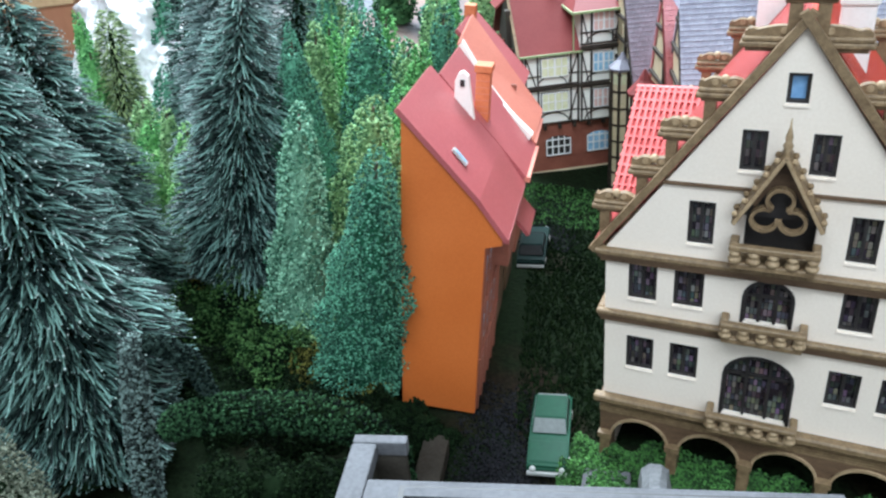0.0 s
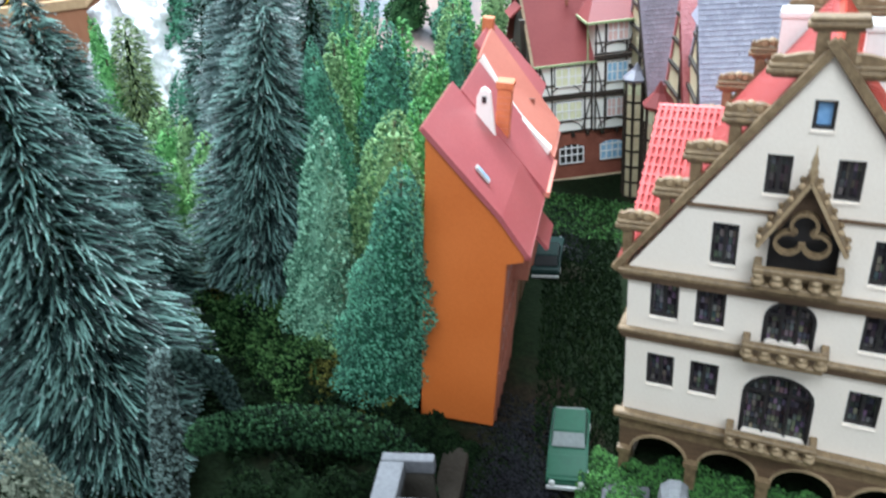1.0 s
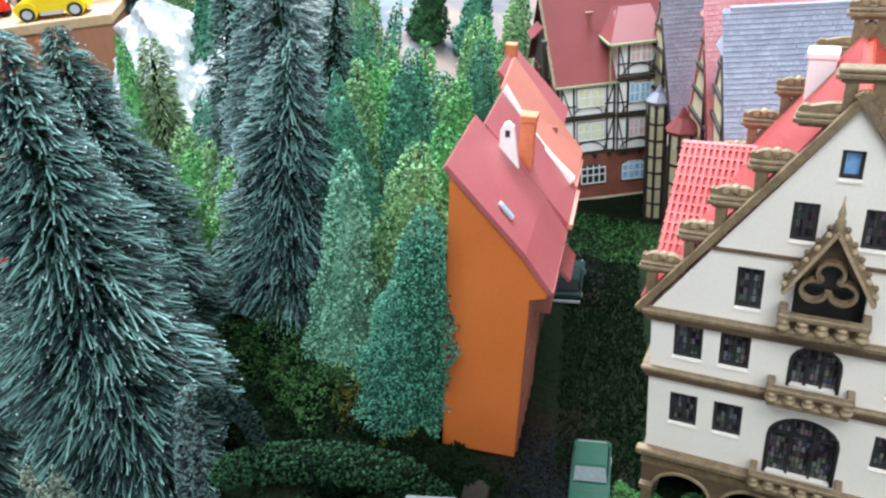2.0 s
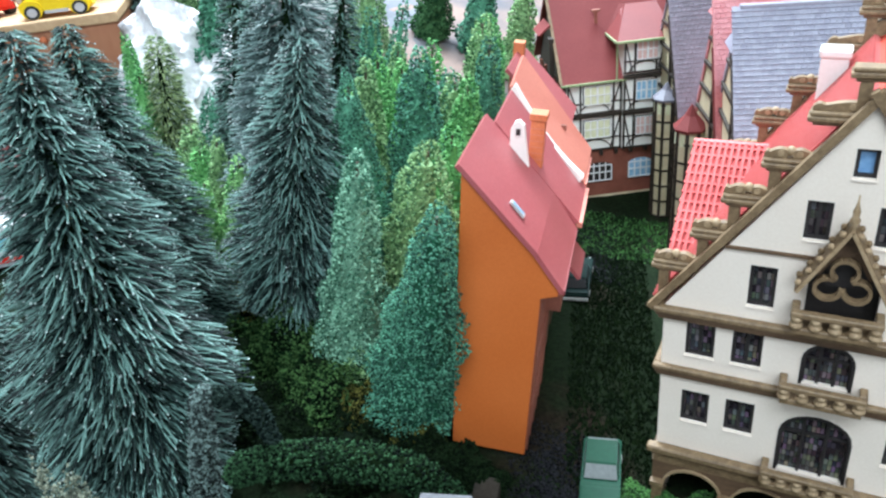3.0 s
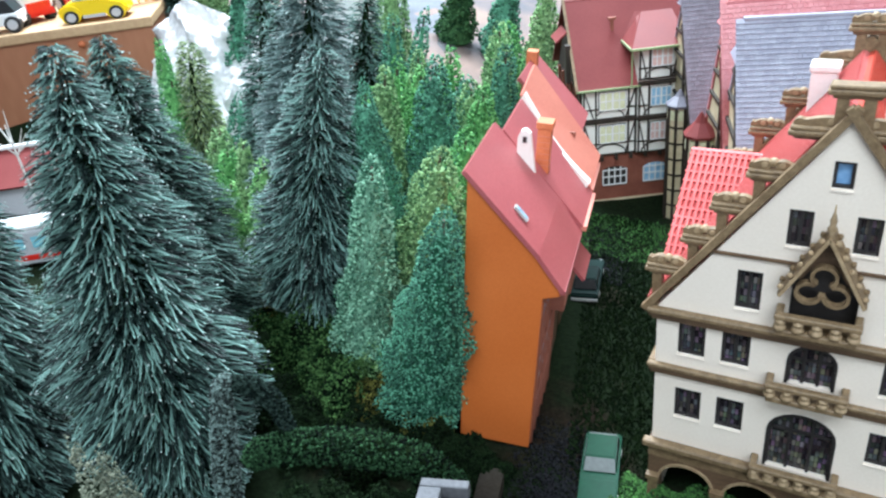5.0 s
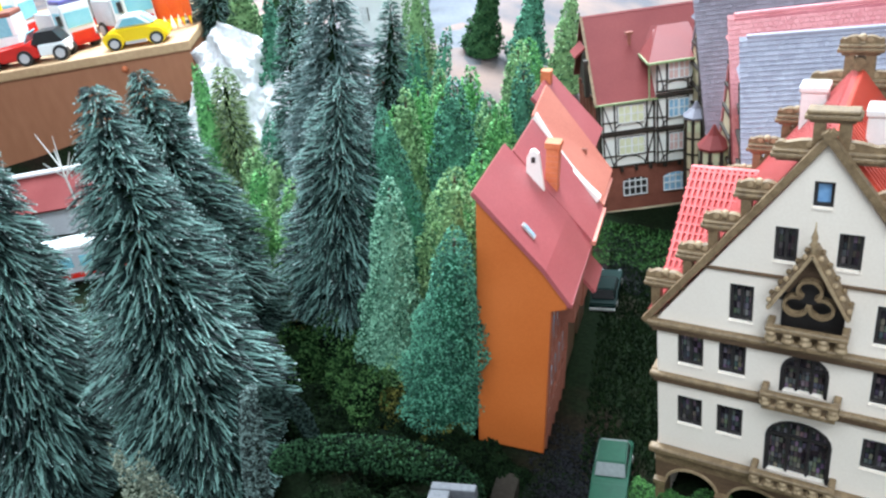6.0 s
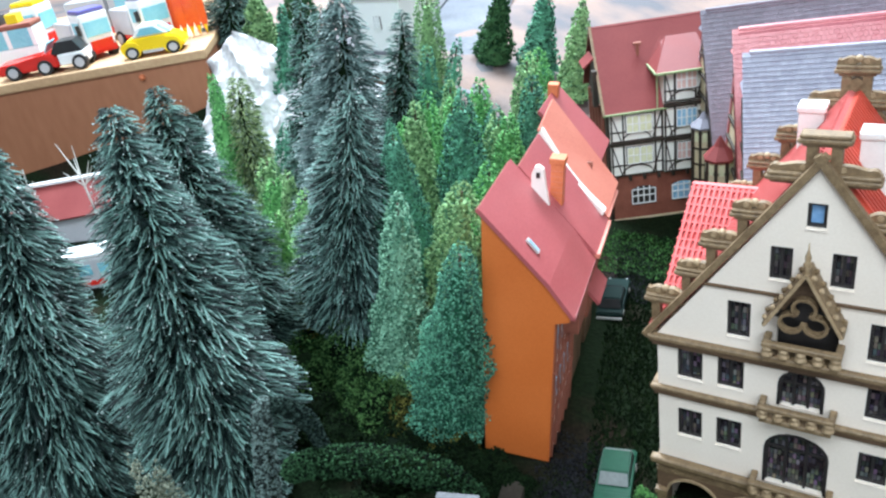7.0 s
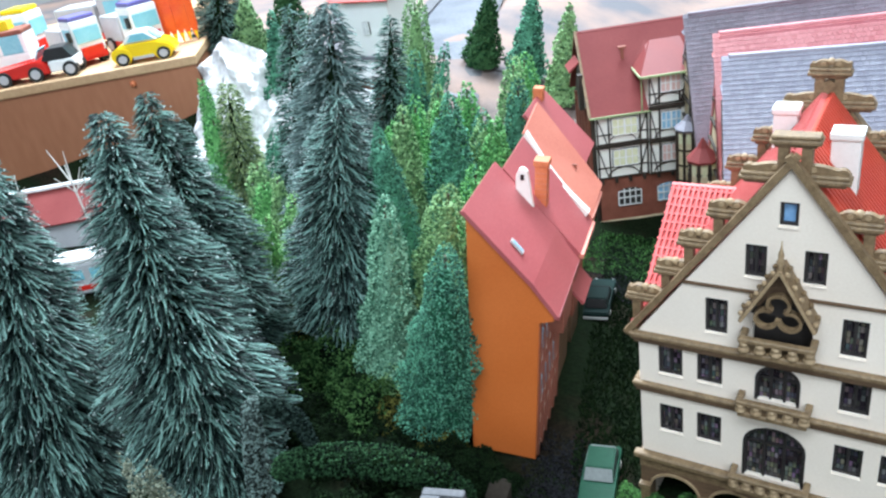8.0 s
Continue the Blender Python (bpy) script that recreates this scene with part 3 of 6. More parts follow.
        part("verge", bm, "oak", hall)
        bar2 = bar(a + Vector((0, 0.0845 + 0.0002 * sgn, 0)), b + Vector((0, 0.0845 + 0.0002 * sgn, 0)), 0.0034, 0.0068)
        part("verge", bar2, "oak", hall)
    # roof slopes of one roof; the left one's paler red has its sheen painted in
    for sgn, name in ((-1, "roofsheen"), (1, "vivid")):
        e, r = CX + sgn * (HALF - 0.001), CX
        ez, rz = EAVE_Z - 0.003, APEX_Z - 0.0035
        if sgn < 0:
            bm = slab((e, 0.0015, ez), (r, 0.0015, rz), (r, 0.0855, rz), (e, 0.0855, ez), -0.002)
        else:
            bm = slab((e, 0.0015, ez), (e, 0.0855, ez), (r, 0.0855, rz), (r, 0.0015, rz), -0.002)
        slope = part("roof", bm, name, hall)
        for i in range(24):
            y = 0.008 + 0.0032 * i
            lift = Vector((sgn * SLOPE, 0, 1)).normalized() * 0.0030
            p, q = Vector((e, y, ez)) + lift, Vector((r, y, rz)) + lift
            part("pantile_rib", bar(p, q, 0.0013, 0.0020, up=(sgn * SLOPE, 0, 1)), name, slope)
    gable_steps(hall, 0.0015, 0.0090, False)
    gable_steps(hall, 0.0830, 0.0905)
    # cross wing with pantiles
    wx0, wx1, ry, rz, ey, ez = -0.0135, 0.0250, 0.0690, 0.1400, 0.0125, 0.0985
    wing = part("wing_roof", slab((wx0, ey, ez), (wx1, ey, ez), (wx1, ry, rz), (wx0, ry, rz), 0.002), "tile", hall, "red pantiled roof of the cross wing")
    part("wing_roof", slab((wx0, ry, rz), (wx1, ry, rz), (wx1, 0.1255, ez), (wx0, 0.1255, ez), 0.002), "tile", hall)
    bm = box(-0.0085, 0.02, 0.0905, 0.120, BASE, 0.096)
    part("wing_wall", bm, "plaster", hall)
    along, down = Vector((wx1 - wx0, 0, 0)), Vector((0, ey - ry, ez - rz))
    nrm = Vector((0, -down.z, down.y))
    nrm = nrm.normalized() if nrm.z > 0 else -nrm.normalized()
    for c in range(15):
        x = wx0 + 0.0014 + (wx1 - wx0) * c / 15
        p = Vector((x, ry, rz)) + nrm * 0.0018
        part("pantile_rib", bar(p, p + down, 0.0012, 0.0020, up=nrm), "tile", wing)
    for r in range(15):
        p = Vector((wx0, ry, rz)) + down * ((r + 0.5) / 15) + nrm * 0.0017
        part("tile_course", bar(p, p + along, 0.0010, 0.0020, up=nrm), "tile", wing)
    part("ridge_cap", box(wx0, wx1, ry - 0.0015, ry + 0.0015, rz - 0.0005, rz + 0.0014, 0.0006), "tile", wing)
    # chimneys
    for x0, x1, y0, y1, z0, z1 in ((0.0322, 0.0424, 0.0690, 0.0780, 0.148, 0.1820), (0.0610, 0.0715, 0.0280, 0.0370, 0.140, 0.1875)):
        c = part("chimney", box(x0, x1, y0, y1, z0, z1 - 0.003, 0.0005), "chim", hall, "white square chimney")
        part("chimney_cap", box(x0 - 0.0007, x1 + 0.0007, y0 - 0.0007, y1 + 0.0007, z1 - 0.003, z1, 0.0008), "chim", c)
    # balconies
    balustrade(hall, 0.0350, 0.0670, 0.0232, 0.0325, 0.0085, 6)
    balustrade(hall, 0.0370, 0.0650, 0.0680, 0.0770, 0.0080, 5)
    balustrade(hall, 0.0375, 0.0650, 0.1010, 0.1105, 0.0085, 5)
    # canopy with an open trefoil hanging over the upper balcony
    tx, tz = 0.0512, 0.1452
    gab = [(0.0372, 0.1195), (tx, tz), (0.0652, 0.1195)]
    canopy = part("canopy", prism([(0.0455, 0.1310), (tx, 0.1420), (0.0569, 0.1310)], -0.0048, -0.0036), "oakdark", hall, "brown traceried canopy with a finial")
    for (xa, za), (xb, zb) in zip(gab, gab[1:]):
        part("rake", bar((xa, -0.0098, za), (xb, -0.0098, zb), 0.0016, 0.0098), "oak", canopy)
        part("rake_moulding", bar((xa, -0.0106, za), (xb, -0.0106, zb), 0.0011, 0.0010), "oakpale", canopy)
        nx, nz = (-1, 0.55) if xa < tx and xb == tx else (1, 0.55)
        for i in range(5):
            t = (i + 0.5) / 5 if nx < 0 else (4.5 - i) / 5
            px, pz = xa + (xb - xa) * t, za + (zb - za) * t
            part("crocket", ball(px + nx * 0.0013, -0.0086, pz + nz * 0.0013, 0.0012, seg=6, rings=4), "oakpale", canopy)
            part("crocket", ball(px + nx * 0.0013, -0.0030, pz + nz * 0.0013, 0.0012, seg=6, rings=4), "oak", canopy)
    part("tracery_ground", prism([(0.0400, 0.1200), (tx, 0.1405), (0.0624, 0.1200)], -0.0030, -0.0022), "frame", canopy)
    for cx, cz, gap in ((tx, 0.1287, -90), (0.0467, 0.1213, 32), (0.0557, 0.1213, 148)):
        # each foil is a ring left open towards the middle of the trefoil
        bm = bmesh.new()
        arc = [radians(gap + 34 + 292 * i / 18) for i in range(19)]
        pts = [Vector((cx + 0.0041 * math.cos(a), -0.0084, cz + 0.0041 * math.sin(a))) for a in arc]
        for p, q in zip(pts, pts[1:]):
            bar(p, q, 0.0012, 0.0030, bm)
        part("trefoil_ring", bm, "oak", canopy)
    part("tracery_web", bar((0.0428, -0.0052, 0.1252), (0.0486, -0.0052, 0.1352), 0.0016, 0.0016), "oakdark", canopy)
    part("tracery_web", bar((0.0596, -0.0052, 0.1252), (0.0538, -0.0052, 0.1352), 0.0016, 0.0016), "oakdark", canopy)
    part("finial", lathe([(0.0016, 0.1440), (0.0008, 0.1470), (0.0017, 0.1488), (0.0010, 0.1502), (0.0012, 0.1520), (0.0004, 0.1550), (0.0002, 0.1580)], tx, -0.0085, 8), "oakpale", canopy, smooth=True)
    part("loggia_floor", box(0.0400, 0.0640, 0.0005, 0.0100, 0.0992, 0.1008), "oakdark", hall)
    # Near-black sheet paints the shade inside the loggia.
    part("loggia_shade", box(0.0400, 0.0640, 0.0060, 0.0070, 0.1010, 0.1230), "frame", hall)
    # arcade
    holes = []
    for a, b in ((-0.0050, 0.0195), (0.0240, 0.0485), (0.0535, 0.0780), (0.0830, 0.1075)):
        holes.append(arch_points(a, b, BASE, 0.0040, 0.0150, 12))
    pts = [(L - 0.001, 0.0262), (L - 0.001, BASE)]
    for h in holes:
        pts += h
    pts += [(R + 0.001, BASE), (R + 0.001, 0.0262)]
    bm = bmesh.new()
    f = bm.faces.new([bm.verts.new((x, -0.0015, z)) for x, z in pts])
    out = bmesh.ops.extrude_face_region(bm, geom=[f])
    bmesh.ops.translate(bm, vec=(0, 0.0075, 0), verts=[g for g in out["geom"] if isinstance(g, bmesh.types.BMVert)])
    part("arcade", bm, "oakdark", hall, "brown stone arcade")
    for h in holes:
        bm = bmesh.new()
        for (xa, za), (xb, zb) in zip(h[1:-1], h[2:-1]):
            bar((xa, -0.0026, za), (xb, -0.0026, zb), 0.0010, 0.0026, bm)
        part("arch_moulding", bm, "oakpale", hall)
    for x in (-0.0073, 0.0217, 0.0510, 0.0805):
        bm = box(x - 0.0022, x + 0.0022, -0.0040, -0.0015, BASE, 0.0035)
        box(x - 0.0030, x + 0.0030, -0.0048, -0.0015, 0.0035, 0.0060, bm=bm)
        part("pier", bm, "oak", hall)
    bm = box(L - 0.0035, R + 0.0035, -0.0045, 0.0, 0.0232, 0.0265)
    bmesh.ops.bevel(bm, geom=bm.edges[:], offset=0.0006, segments=1, affect="EDGES")
    part("plinth_cornice", bm, "oak", hall)
    for i in range(5):
        part("stone_course", box(L - 0.0012, R + 0.0012, -0.0019, -0.0015, 0.0165 + i * 0.0013, 0.0172 + i * 0.0013), "oak", hall)
    part("arcade_back", box(L + 0.003, R - 0.003, 0.0300, 0.0315, BASE, 0.0262), "plaster", hall)
    part("arcade_side", box(L, L + 0.003, 0.006, 0.088, BASE, 0.0262), "plaster", hall)
    part("arcade_side", box(R - 0.003, R, 0.006, 0.088, BASE, 0.0262), "plaster", hall)


build_town_hall()


# ---------------------------------------------------------------- orange house and its neighbours
def build_orange_row():
    m = pose(-0.0714, 0.0003, -0.012, 0, 6.5, 12.5)
    house = thing("orange_house", "narrow orange model house with a crimson mono-pitch roof", "model house", m)
    # ridge and eave of the front house
    rx, rz, ex, ez, y0, y1 = -0.0405, 0.1575, 0.0060, 0.1025, 0.007, 0.0665
    part("wall", prism([(rx, 0), (rx, rz - 0.002), (-0.0060, 0.1185), (ex - 0.001, ez - 0.001), (ex - 0.001, ez - 0.004), (-0.0030, ez - 0.006), (-0.0030, 0)], y0, y0 + 0.003, bevel=0.0003), "orange", house, "smooth orange gable wall")
    bm = box(rx, rx + 0.002, y0 + 0.003, y1, 0, rz - 0.004)
    box(rx + 0.0021, -0.0052, y1 - 0.002, y1, 0, ez, bm=bm)
    part("back_wall", bm, "orange", house)
    part("front_wall", box(-0.0050, -0.0032, y0 + 0.003, y1 - 0.002, 0, ez - 0.004), "infill", house)
    for i in range(6):
        y = y0 + 0.004 + i * 0.0105
        part("timber_post", box(-0.0032, -0.0020, y, y + 0.0018, 0, ez - 0.004), "brick", house)
        if i < 5:
            for z in (0.003, 0.036, 0.066):
                part("timber_brace", bar((-0.0021, y + 0.002, z), (-0.0021, y + 0.010, z + 0.024), 0.0014, 0.0008, up=(1, 0, 0)), "brick", house)
    for z in (0.030, 0.060):
        part("timber_rail", box(-0.0032, -0.0018, y0 + 0.003, y1, z, z + 0.002), "brick", house)
    for i in range(4):
        y = y0 + 0.0075 + i * 0.0105
        for z in (0.040, 0.072):
            part("window", box(-0.0032, -0.0024, y, y + 0.0055, z, z + 0.014), "skypane", house)
    part("oriel", box(-0.0031, 0.0055, 0.034, 0.060, 0.072, ez - 0.004, 0.0005), "brick", house, "small projecting oriel")
    # upper slope, then a flatter skirt above the street
    kx, kz = -0.0058, 0.1200
    part("roof", slab((rx - 0.001, y0 - 0.0012, rz), (rx - 0.001, y1, rz), (kx, y1, kz), (kx, y0 - 0.0012, kz), -0.0022), "crimson", house)
    part("roof_skirt", slab((kx, y0 - 0.0012, kz), (kx, 0.0665, kz), (ex + 0.0015, 0.0665, ez), (ex + 0.0015, y0 - 0.0012, ez), -0.0022), "crimson", house)
    part("eave_board", box(ex - 0.001, ex + 0.0018, y0, 0.0665, ez - 0.0025, ez - 0.0002), "crimson", house)
    part("bargeboard", bar((rx - 0.001, y0 - 0.0014, rz - 0.0012), (kx, y0 - 0.0014, kz - 0.0012), 0.0022, 0.0012), "crimson", house)
    # skylight, white dormer and chimney
    d = Vector((kx - rx, 0, kz - rz)).normalized()
    nrm = Vector((-d.z, 0, d.x))
    p = Vector((rx, 0.0175, rz)) + d * 0.029
    light = part("skylight", slab(p + nrm * 0.0012, p + nrm * 0.0012 + Vector((0, 0.0032, 0)), p + nrm * 0.0012 + Vector((0, 0.0032, 0)) + d * 0.009, p + nrm * 0.0012 + d * 0.009, -0.001), "silver", house, "small grey skylight")
    part("pane", slab(p + nrm * 0.0015 + Vector((0, 0.0008, 0)) + d * 0.001, p + nrm * 0.0015 + Vector((0, 0.0024, 0)) + d * 0.001, p + nrm * 0.0015 + Vector((0, 0.0024, 0)) + d * 0.008, p + nrm * 0.0015 + Vector((0, 0.0008, 0)) + d * 0.008, -0.0004), "skypane", light)
    part("porch_roof", slab((-0.002, 0.061, 0.092), (-0.002, 0.088, 0.092), (0.0125, 0.088, 0.0760), (0.0125, 0.061, 0.0760), -0.0018), "crimson", house, "small lower roof over the street")

    # second house, lower ridge, white verge at its far end
    two = thing("red_roof_house", "model row house with a red card roof and white verge", "model house", m)
    rx, rz, ex, ez, y0, y1 = -0.0370, 0.1537, 0.0080, 0.1052, 0.0668, 0.118
    part("roof", slab((rx, y0, rz), (rx, y1, rz), (ex, y1 - 0.010, ez), (ex, y0, ez), -0.0022), "crimson", two)
    part("wall", prism([(rx + 0.001, 0), (rx + 0.001, rz - 0.004), (-0.0040, ez + 0.010), (-0.0040, 0)], y0 + 0.001, y1 - 0.011), "oakdark", two)
    part("oriel", box(-0.0039, 0.0050, y0 + 0.002, y0 + 0.030, 0.060, ez - 0.004, 0.0005), "brick", two, "small brown projecting oriel")
    verge_line(two, (rx, y1, rz), (ex - 0.003, y1 - 0.010, ez + 0.004))
    part("eave_board", box(ex - 0.001, ex + 0.0018, y0, y1 - 0.010, ez - 0.003, ez - 0.0002), "salmon", two)
    dormer = part("dormer", prism([(-0.0290, 0.1400), (-0.0290, 0.1520), (-0.0272, 0.1560), (-0.0250, 0.1570), (-0.0225, 0.1550), (-0.0180, 0.1290)], 0.0625, 0.0655, bevel=0.0003), "verge", two, "white cut-out dormer gable")
    part("dormer_window", box(-0.0262, -0.0242, 0.0618, 0.0624, 0.1500, 0.1530), "frame", dormer)
    ch = part("chimney", box(-0.0208, -0.0138, 0.0735, 0.0805, 0.120, 0.1535, 0.0003), "brickch", two, "orange brick chimney")
    for k in range(6):
        part("mortar_line", box(-0.0209, -0.0137, 0.0734, 0.0806, 0.1335 + k * 0.0032, 0.1338 + k * 0.0032), "salmon", ch)
    part("chimney_cap", box(-0.0216, -0.0130, 0.0727, 0.0813, 0.1537, 0.1572, 0.0004), "brickch", ch)

    three = thing("salmon_roof_house", "model row house with a salmon card roof", "model house", m)
    rx, rz, ex, ez, y0, y1 = -0.0380, 0.1545, 0.0070, 0.1060, 0.1206, 0.158
    part("roof", slab((rx, y0, rz), (rx, y1, rz + 0.006), (ex, y1 - 0.004, ez + 0.003), (ex, y0 - 0.010, ez), -0.0022), "salmon", three)
    part("wall", prism([(rx + 0.001, -0.012), (rx + 0.001, rz - 0.004), (-0.0040, ez + 0.006), (-0.0040, -0.012)], y0 + 0.001, y1 - 0.009), "oakdark", three)
    part("roof_slit", box(-0.0120, -0.0080, 0.139, 0.1403, 0.1200, 0.1275), "brick", three)
    part("eave_board", box(ex - 0.002, ex + 0.001, y0 - 0.010, y1 - 0.009, ez - 0.003, ez - 0.0002), "salmon", three)

    four = thing("maroon_roof_house", "far row house with a dark red roof and orange chimney", "model house", m)
    rx, rz, ex, ez, y0, y1 = -0.0470, 0.1510, -0.0080, 0.1120, 0.1590, 0.215
    part("roof", slab((rx, y0, rz), (rx, y1, rz), (ex, y1, ez), (ex, y0, ez), -0.0022), "crimson", four)
    part("wall", prism([(rx + 0.001, -0.012), (rx + 0.001, rz - 0.004), (ex - 0.004, ez), (ex - 0.004, -0.012)], y0 + 0.001, y1 - 0.001), "brick", four)
    part("chimney", box(-0.0500, -0.0430, 0.196, 0.203, 0.136, 0.1565, 0.0004), "brickch", four, "orange brick chimney")


def verge_line(parent, top, foot):
    """A curved white strip down the end of a roof, as one swept ribbon."""
    bm = bmesh.new()
    rows = []
    for i in range(13):
        t = i / 12
        x, y = top[0] + (foot[0] - top[0]) * t, top[1] + (foot[1] - top[1]) * t
        z = top[2] + (foot[2] - top[2]) * t - 0.0045 * math.sin(math.pi * t)
        rows.append([bm.verts.new((x + dx, y + dy, z + dz)) for dx, dy, dz in ((0.001, -0.0030, 0.0028), (0.001, 0.0024, 0.0028), (-0.001, 0.0024, -0.001), (-0.001, -0.0030, -0.001))])
    for a, c in zip(rows, rows[1:]):
        for i in range(4):
            bm.faces.new((a[i], a[(i + 1) % 4], c[(i + 1) % 4], c[i]))
    bm.faces.new(rows[0])
    bm.faces.new(rows[-1][::-1])
    part("white_verge", bm, "verge", parent, "curved white verge strip")


build_orange_row()


# ---------------------------------------------------------------- half-timbered house
def lattice_window(parent, x0, x1, z0, z1, y, pane, cols=2, rows=2, sash=2):
    """White glazing bars over a coloured pane, in a dark frame."""
    w = part("window", box(x0 - 0.0004, x1 + 0.0004, y, y + 0.0012, z0 - 0.0004, z1 + 0.0004), "timber", parent)
    step = (x1 - x0) / sash
    for s in range(sash):
        a, b = x0 + s * step + 0.0004, x0 + (s + 1) * step - 0.0004
        part("pane", box(a, b, y - 0.0004, y - 0.0001, z0, z1), pane, w)
        bm = bmesh.new()
        for i in range(cols + 1):
            x = a + (b - a) * i / cols
            box(x - 0.0004, x + 0.0004, y - 0.0010, y - 0.0004, z0, z1, bm=bm)
        for i in range(rows + 1):
            z = z0 + (z1 - z0) * i / rows
            box(a, b, y - 0.0009, y - 0.0004, z - 0.0004, z + 0.0004, bm=bm)
        part("glazing_grid", bm, "toywhite", w)
    return w


def timber_storey(parent, x0, x1, z0, z1, y, posts, braces=True, sill=0.33):
    """Posts, rails, corner braces and curved struts of one timber storey."""
    t = 0.0012
    part("rail", box(x0, x1, y - 0.0012, y, z0, z0 + t), "timber", parent)
    part("rail", box(x0, x1, y - 0.0012, y, z1 - t, z1), "timber", parent)
    zs = z0 + (z1 - z0) * sill
    part("rail", box(x0, x1, y - 0.0010, y, zs, zs + t * 0.8), "timber", parent)
    for x in posts:
        part("post", box(x - t / 2, x + t / 2, y - 0.0014, y, z0, z1), "timber", parent)
    if braces:
        for xa, xb in ((x0 + t, x0 + (x1 - x0) * 0.2), (x1 - t, x1 - (x1 - x0) * 0.2)):
            part("brace", bar((xa, y - 0.0011, z1 - t), (xb, y - 0.0011, z0 + t), t * 0.8, 0.0013), "timber", parent)
    mid = (x0 + x1) / 2
    bm = bmesh.new()
    r = zs - z0 - t * 0.6
    pts = [Vector((mid + 1.5 * r * math.cos(a * math.pi / 8), y - 0.0011, z0 + t * 0.5 + r * math.sin(a * math.pi / 8))) for a in range(9)]
    for p, q in zip(pts, pts[1:]):
        bar(p, q, t * 0.6, 0.0011, bm)
    part("curved_strut", bm, "timber", parent)


def build_half_timbered():
    m = Matrix.Translation((-0.1601, 0.3155, 0)) @ Matrix.Rotation(radians(31.5), 4, "Z")
    h = thing("half_timbered_house", "black and white half-timbered model house with maroon roof", "model house", m)
    b = -0.027
    a0, a1, c0, c1 = 0.0045, 0.0500, 0.0500, 0.0850
    part("brick_storey", box(a0 + 0.001, c1, 0.001, 0.10, b, 0.0195), "brick", h, "red-brown brick ground storey")
    part("wall", box(a0, a1 - 0.0001, 0.0, 0.10, 0.0197, 0.0795), "infill", h)
    part("bay_wall", box(c0, c1, -0.003, 0.06, 0.0197, 0.1115), "infill", h)
    part("plinth", box(a0, c1 + 0.0005, -0.0005, 0.0008, b, b + 0.004), "cream", h)
    timber_storey(h, a0, a1, 0.0197, 0.0500, 0.0, (a0 + 0.0011, 0.0155, 0.0430, a1 - 0.0011))
    timber_storey(h, a0, a1, 0.0520, 0.0790, 0.0, (a0 + 0.0011, 0.0155, 0.0430, a1 - 0.0011))
    timber_storey(h, c0, c1, 0.0197, 0.0500, -0.003, (c0 + 0.0011, c0 + 0.009, c1 - 0.0085, c1 - 0.0011))
    timber_storey(h, c0, c1, 0.0520, 0.0800, -0.003, (c0 + 0.0011, c0 + 0.009, c1 - 0.0085, c1 - 0.0011))
    timber_storey(h, c0, c1, 0.0835, 0.1115, -0.003, (c0 + 0.0011, c0 + 0.009, c1 - 0.0085, c1 - 0.0011))
    for x0, x1, y, z0, pane in ((0.0180, 0.0405, -0.0015, 0.0315, "curtain"), (0.0180, 0.0405, -0.0015, 0.0605, "curtain"), (0.0605, 0.0765, -0.0045, 0.0315, "pinkpane"), (0.0600, 0.0775, -0.0045, 0.0615, "skypane"), (0.0600, 0.0775, -0.0045, 0.0945, "pinkpane")):
        lattice_window(h, x0, x1, z0, z0 + 0.0152, y, pane)
    for x0, pane in ((0.0215, "frame"), (0.0570, "skypane")):
        pts = arch_points(x0, x0 + 0.0205, -0.0085, 0.0040, 0.0080, 8)
        w = part("window", prism(pts, -0.0004, 0.0005), pane, h, "arched ground-floor window")
        bm = bmesh.new()
        for i in range(5):
            x = x0 + 0.0205 * i / 4
            box(x - 0.0005, x + 0.0005, -0.0012, -0.0004, -0.0085, 0.0055 if i in (0, 4) else 0.0076, bm=bm)
        for z in (-0.0085, -0.0010, 0.0052):
            box(x0, x0 + 0.0205, -0.0011, -0.0004, z - 0.0005, z + 0.0005, bm=bm)
        part("glazing_grid", bm, "toywhite", w)
    part("jetty", box(a0 - 0.0015, c0 - 0.0001, -0.0030, 0.0, 0.0500, 0.0518), "timber", h)
    for z in (0.0500, 0.0805):
        part("jetty", box(c0, c1 + 0.001, -0.0060, -0.0031, z, z + 0.0020), "timber", h)
    for i in range(7):
        x = a0 + 0.002 + i * 0.0125
        part("jetty_bracket", box(x, x + 0.0022, -0.0045, -0.0002, 0.0160, 0.0196), "timber", h)
    # main roof
    rl, rv, rzz = -0.0010, 0.052, 0.1425
    e = -0.004
    part("roof", slab((-0.0015, e, 0.0795), (a1 + 0.002, e, 0.0795), (a1 + 0.002, rv, rzz), (-0.0015, rv, rzz), 0.002), "maroon", h)
    part("roof", slab((a1 + 0.002, 0.0255, 0.1125), (0.112, 0.0255, 0.1125), (0.112, rv, rzz), (a1 + 0.002, rv, rzz), 0.002), "maroon", h)
    part("rear_roof", slab((-0.0015, rv, rzz), (0.112, rv, rzz), (0.112, 0.110, 0.0765), (-0.0015, 0.110, 0.0765), 0.002), "maroon", h)
    part("side_gable", slab((a0, 0.0, 0.0770), (a0, 0.10, 0.0770), (a0, rv + 0.002, rzz - 0.003), (a0, rv - 0.002, rzz - 0.003), 0.0015), "timber", h)
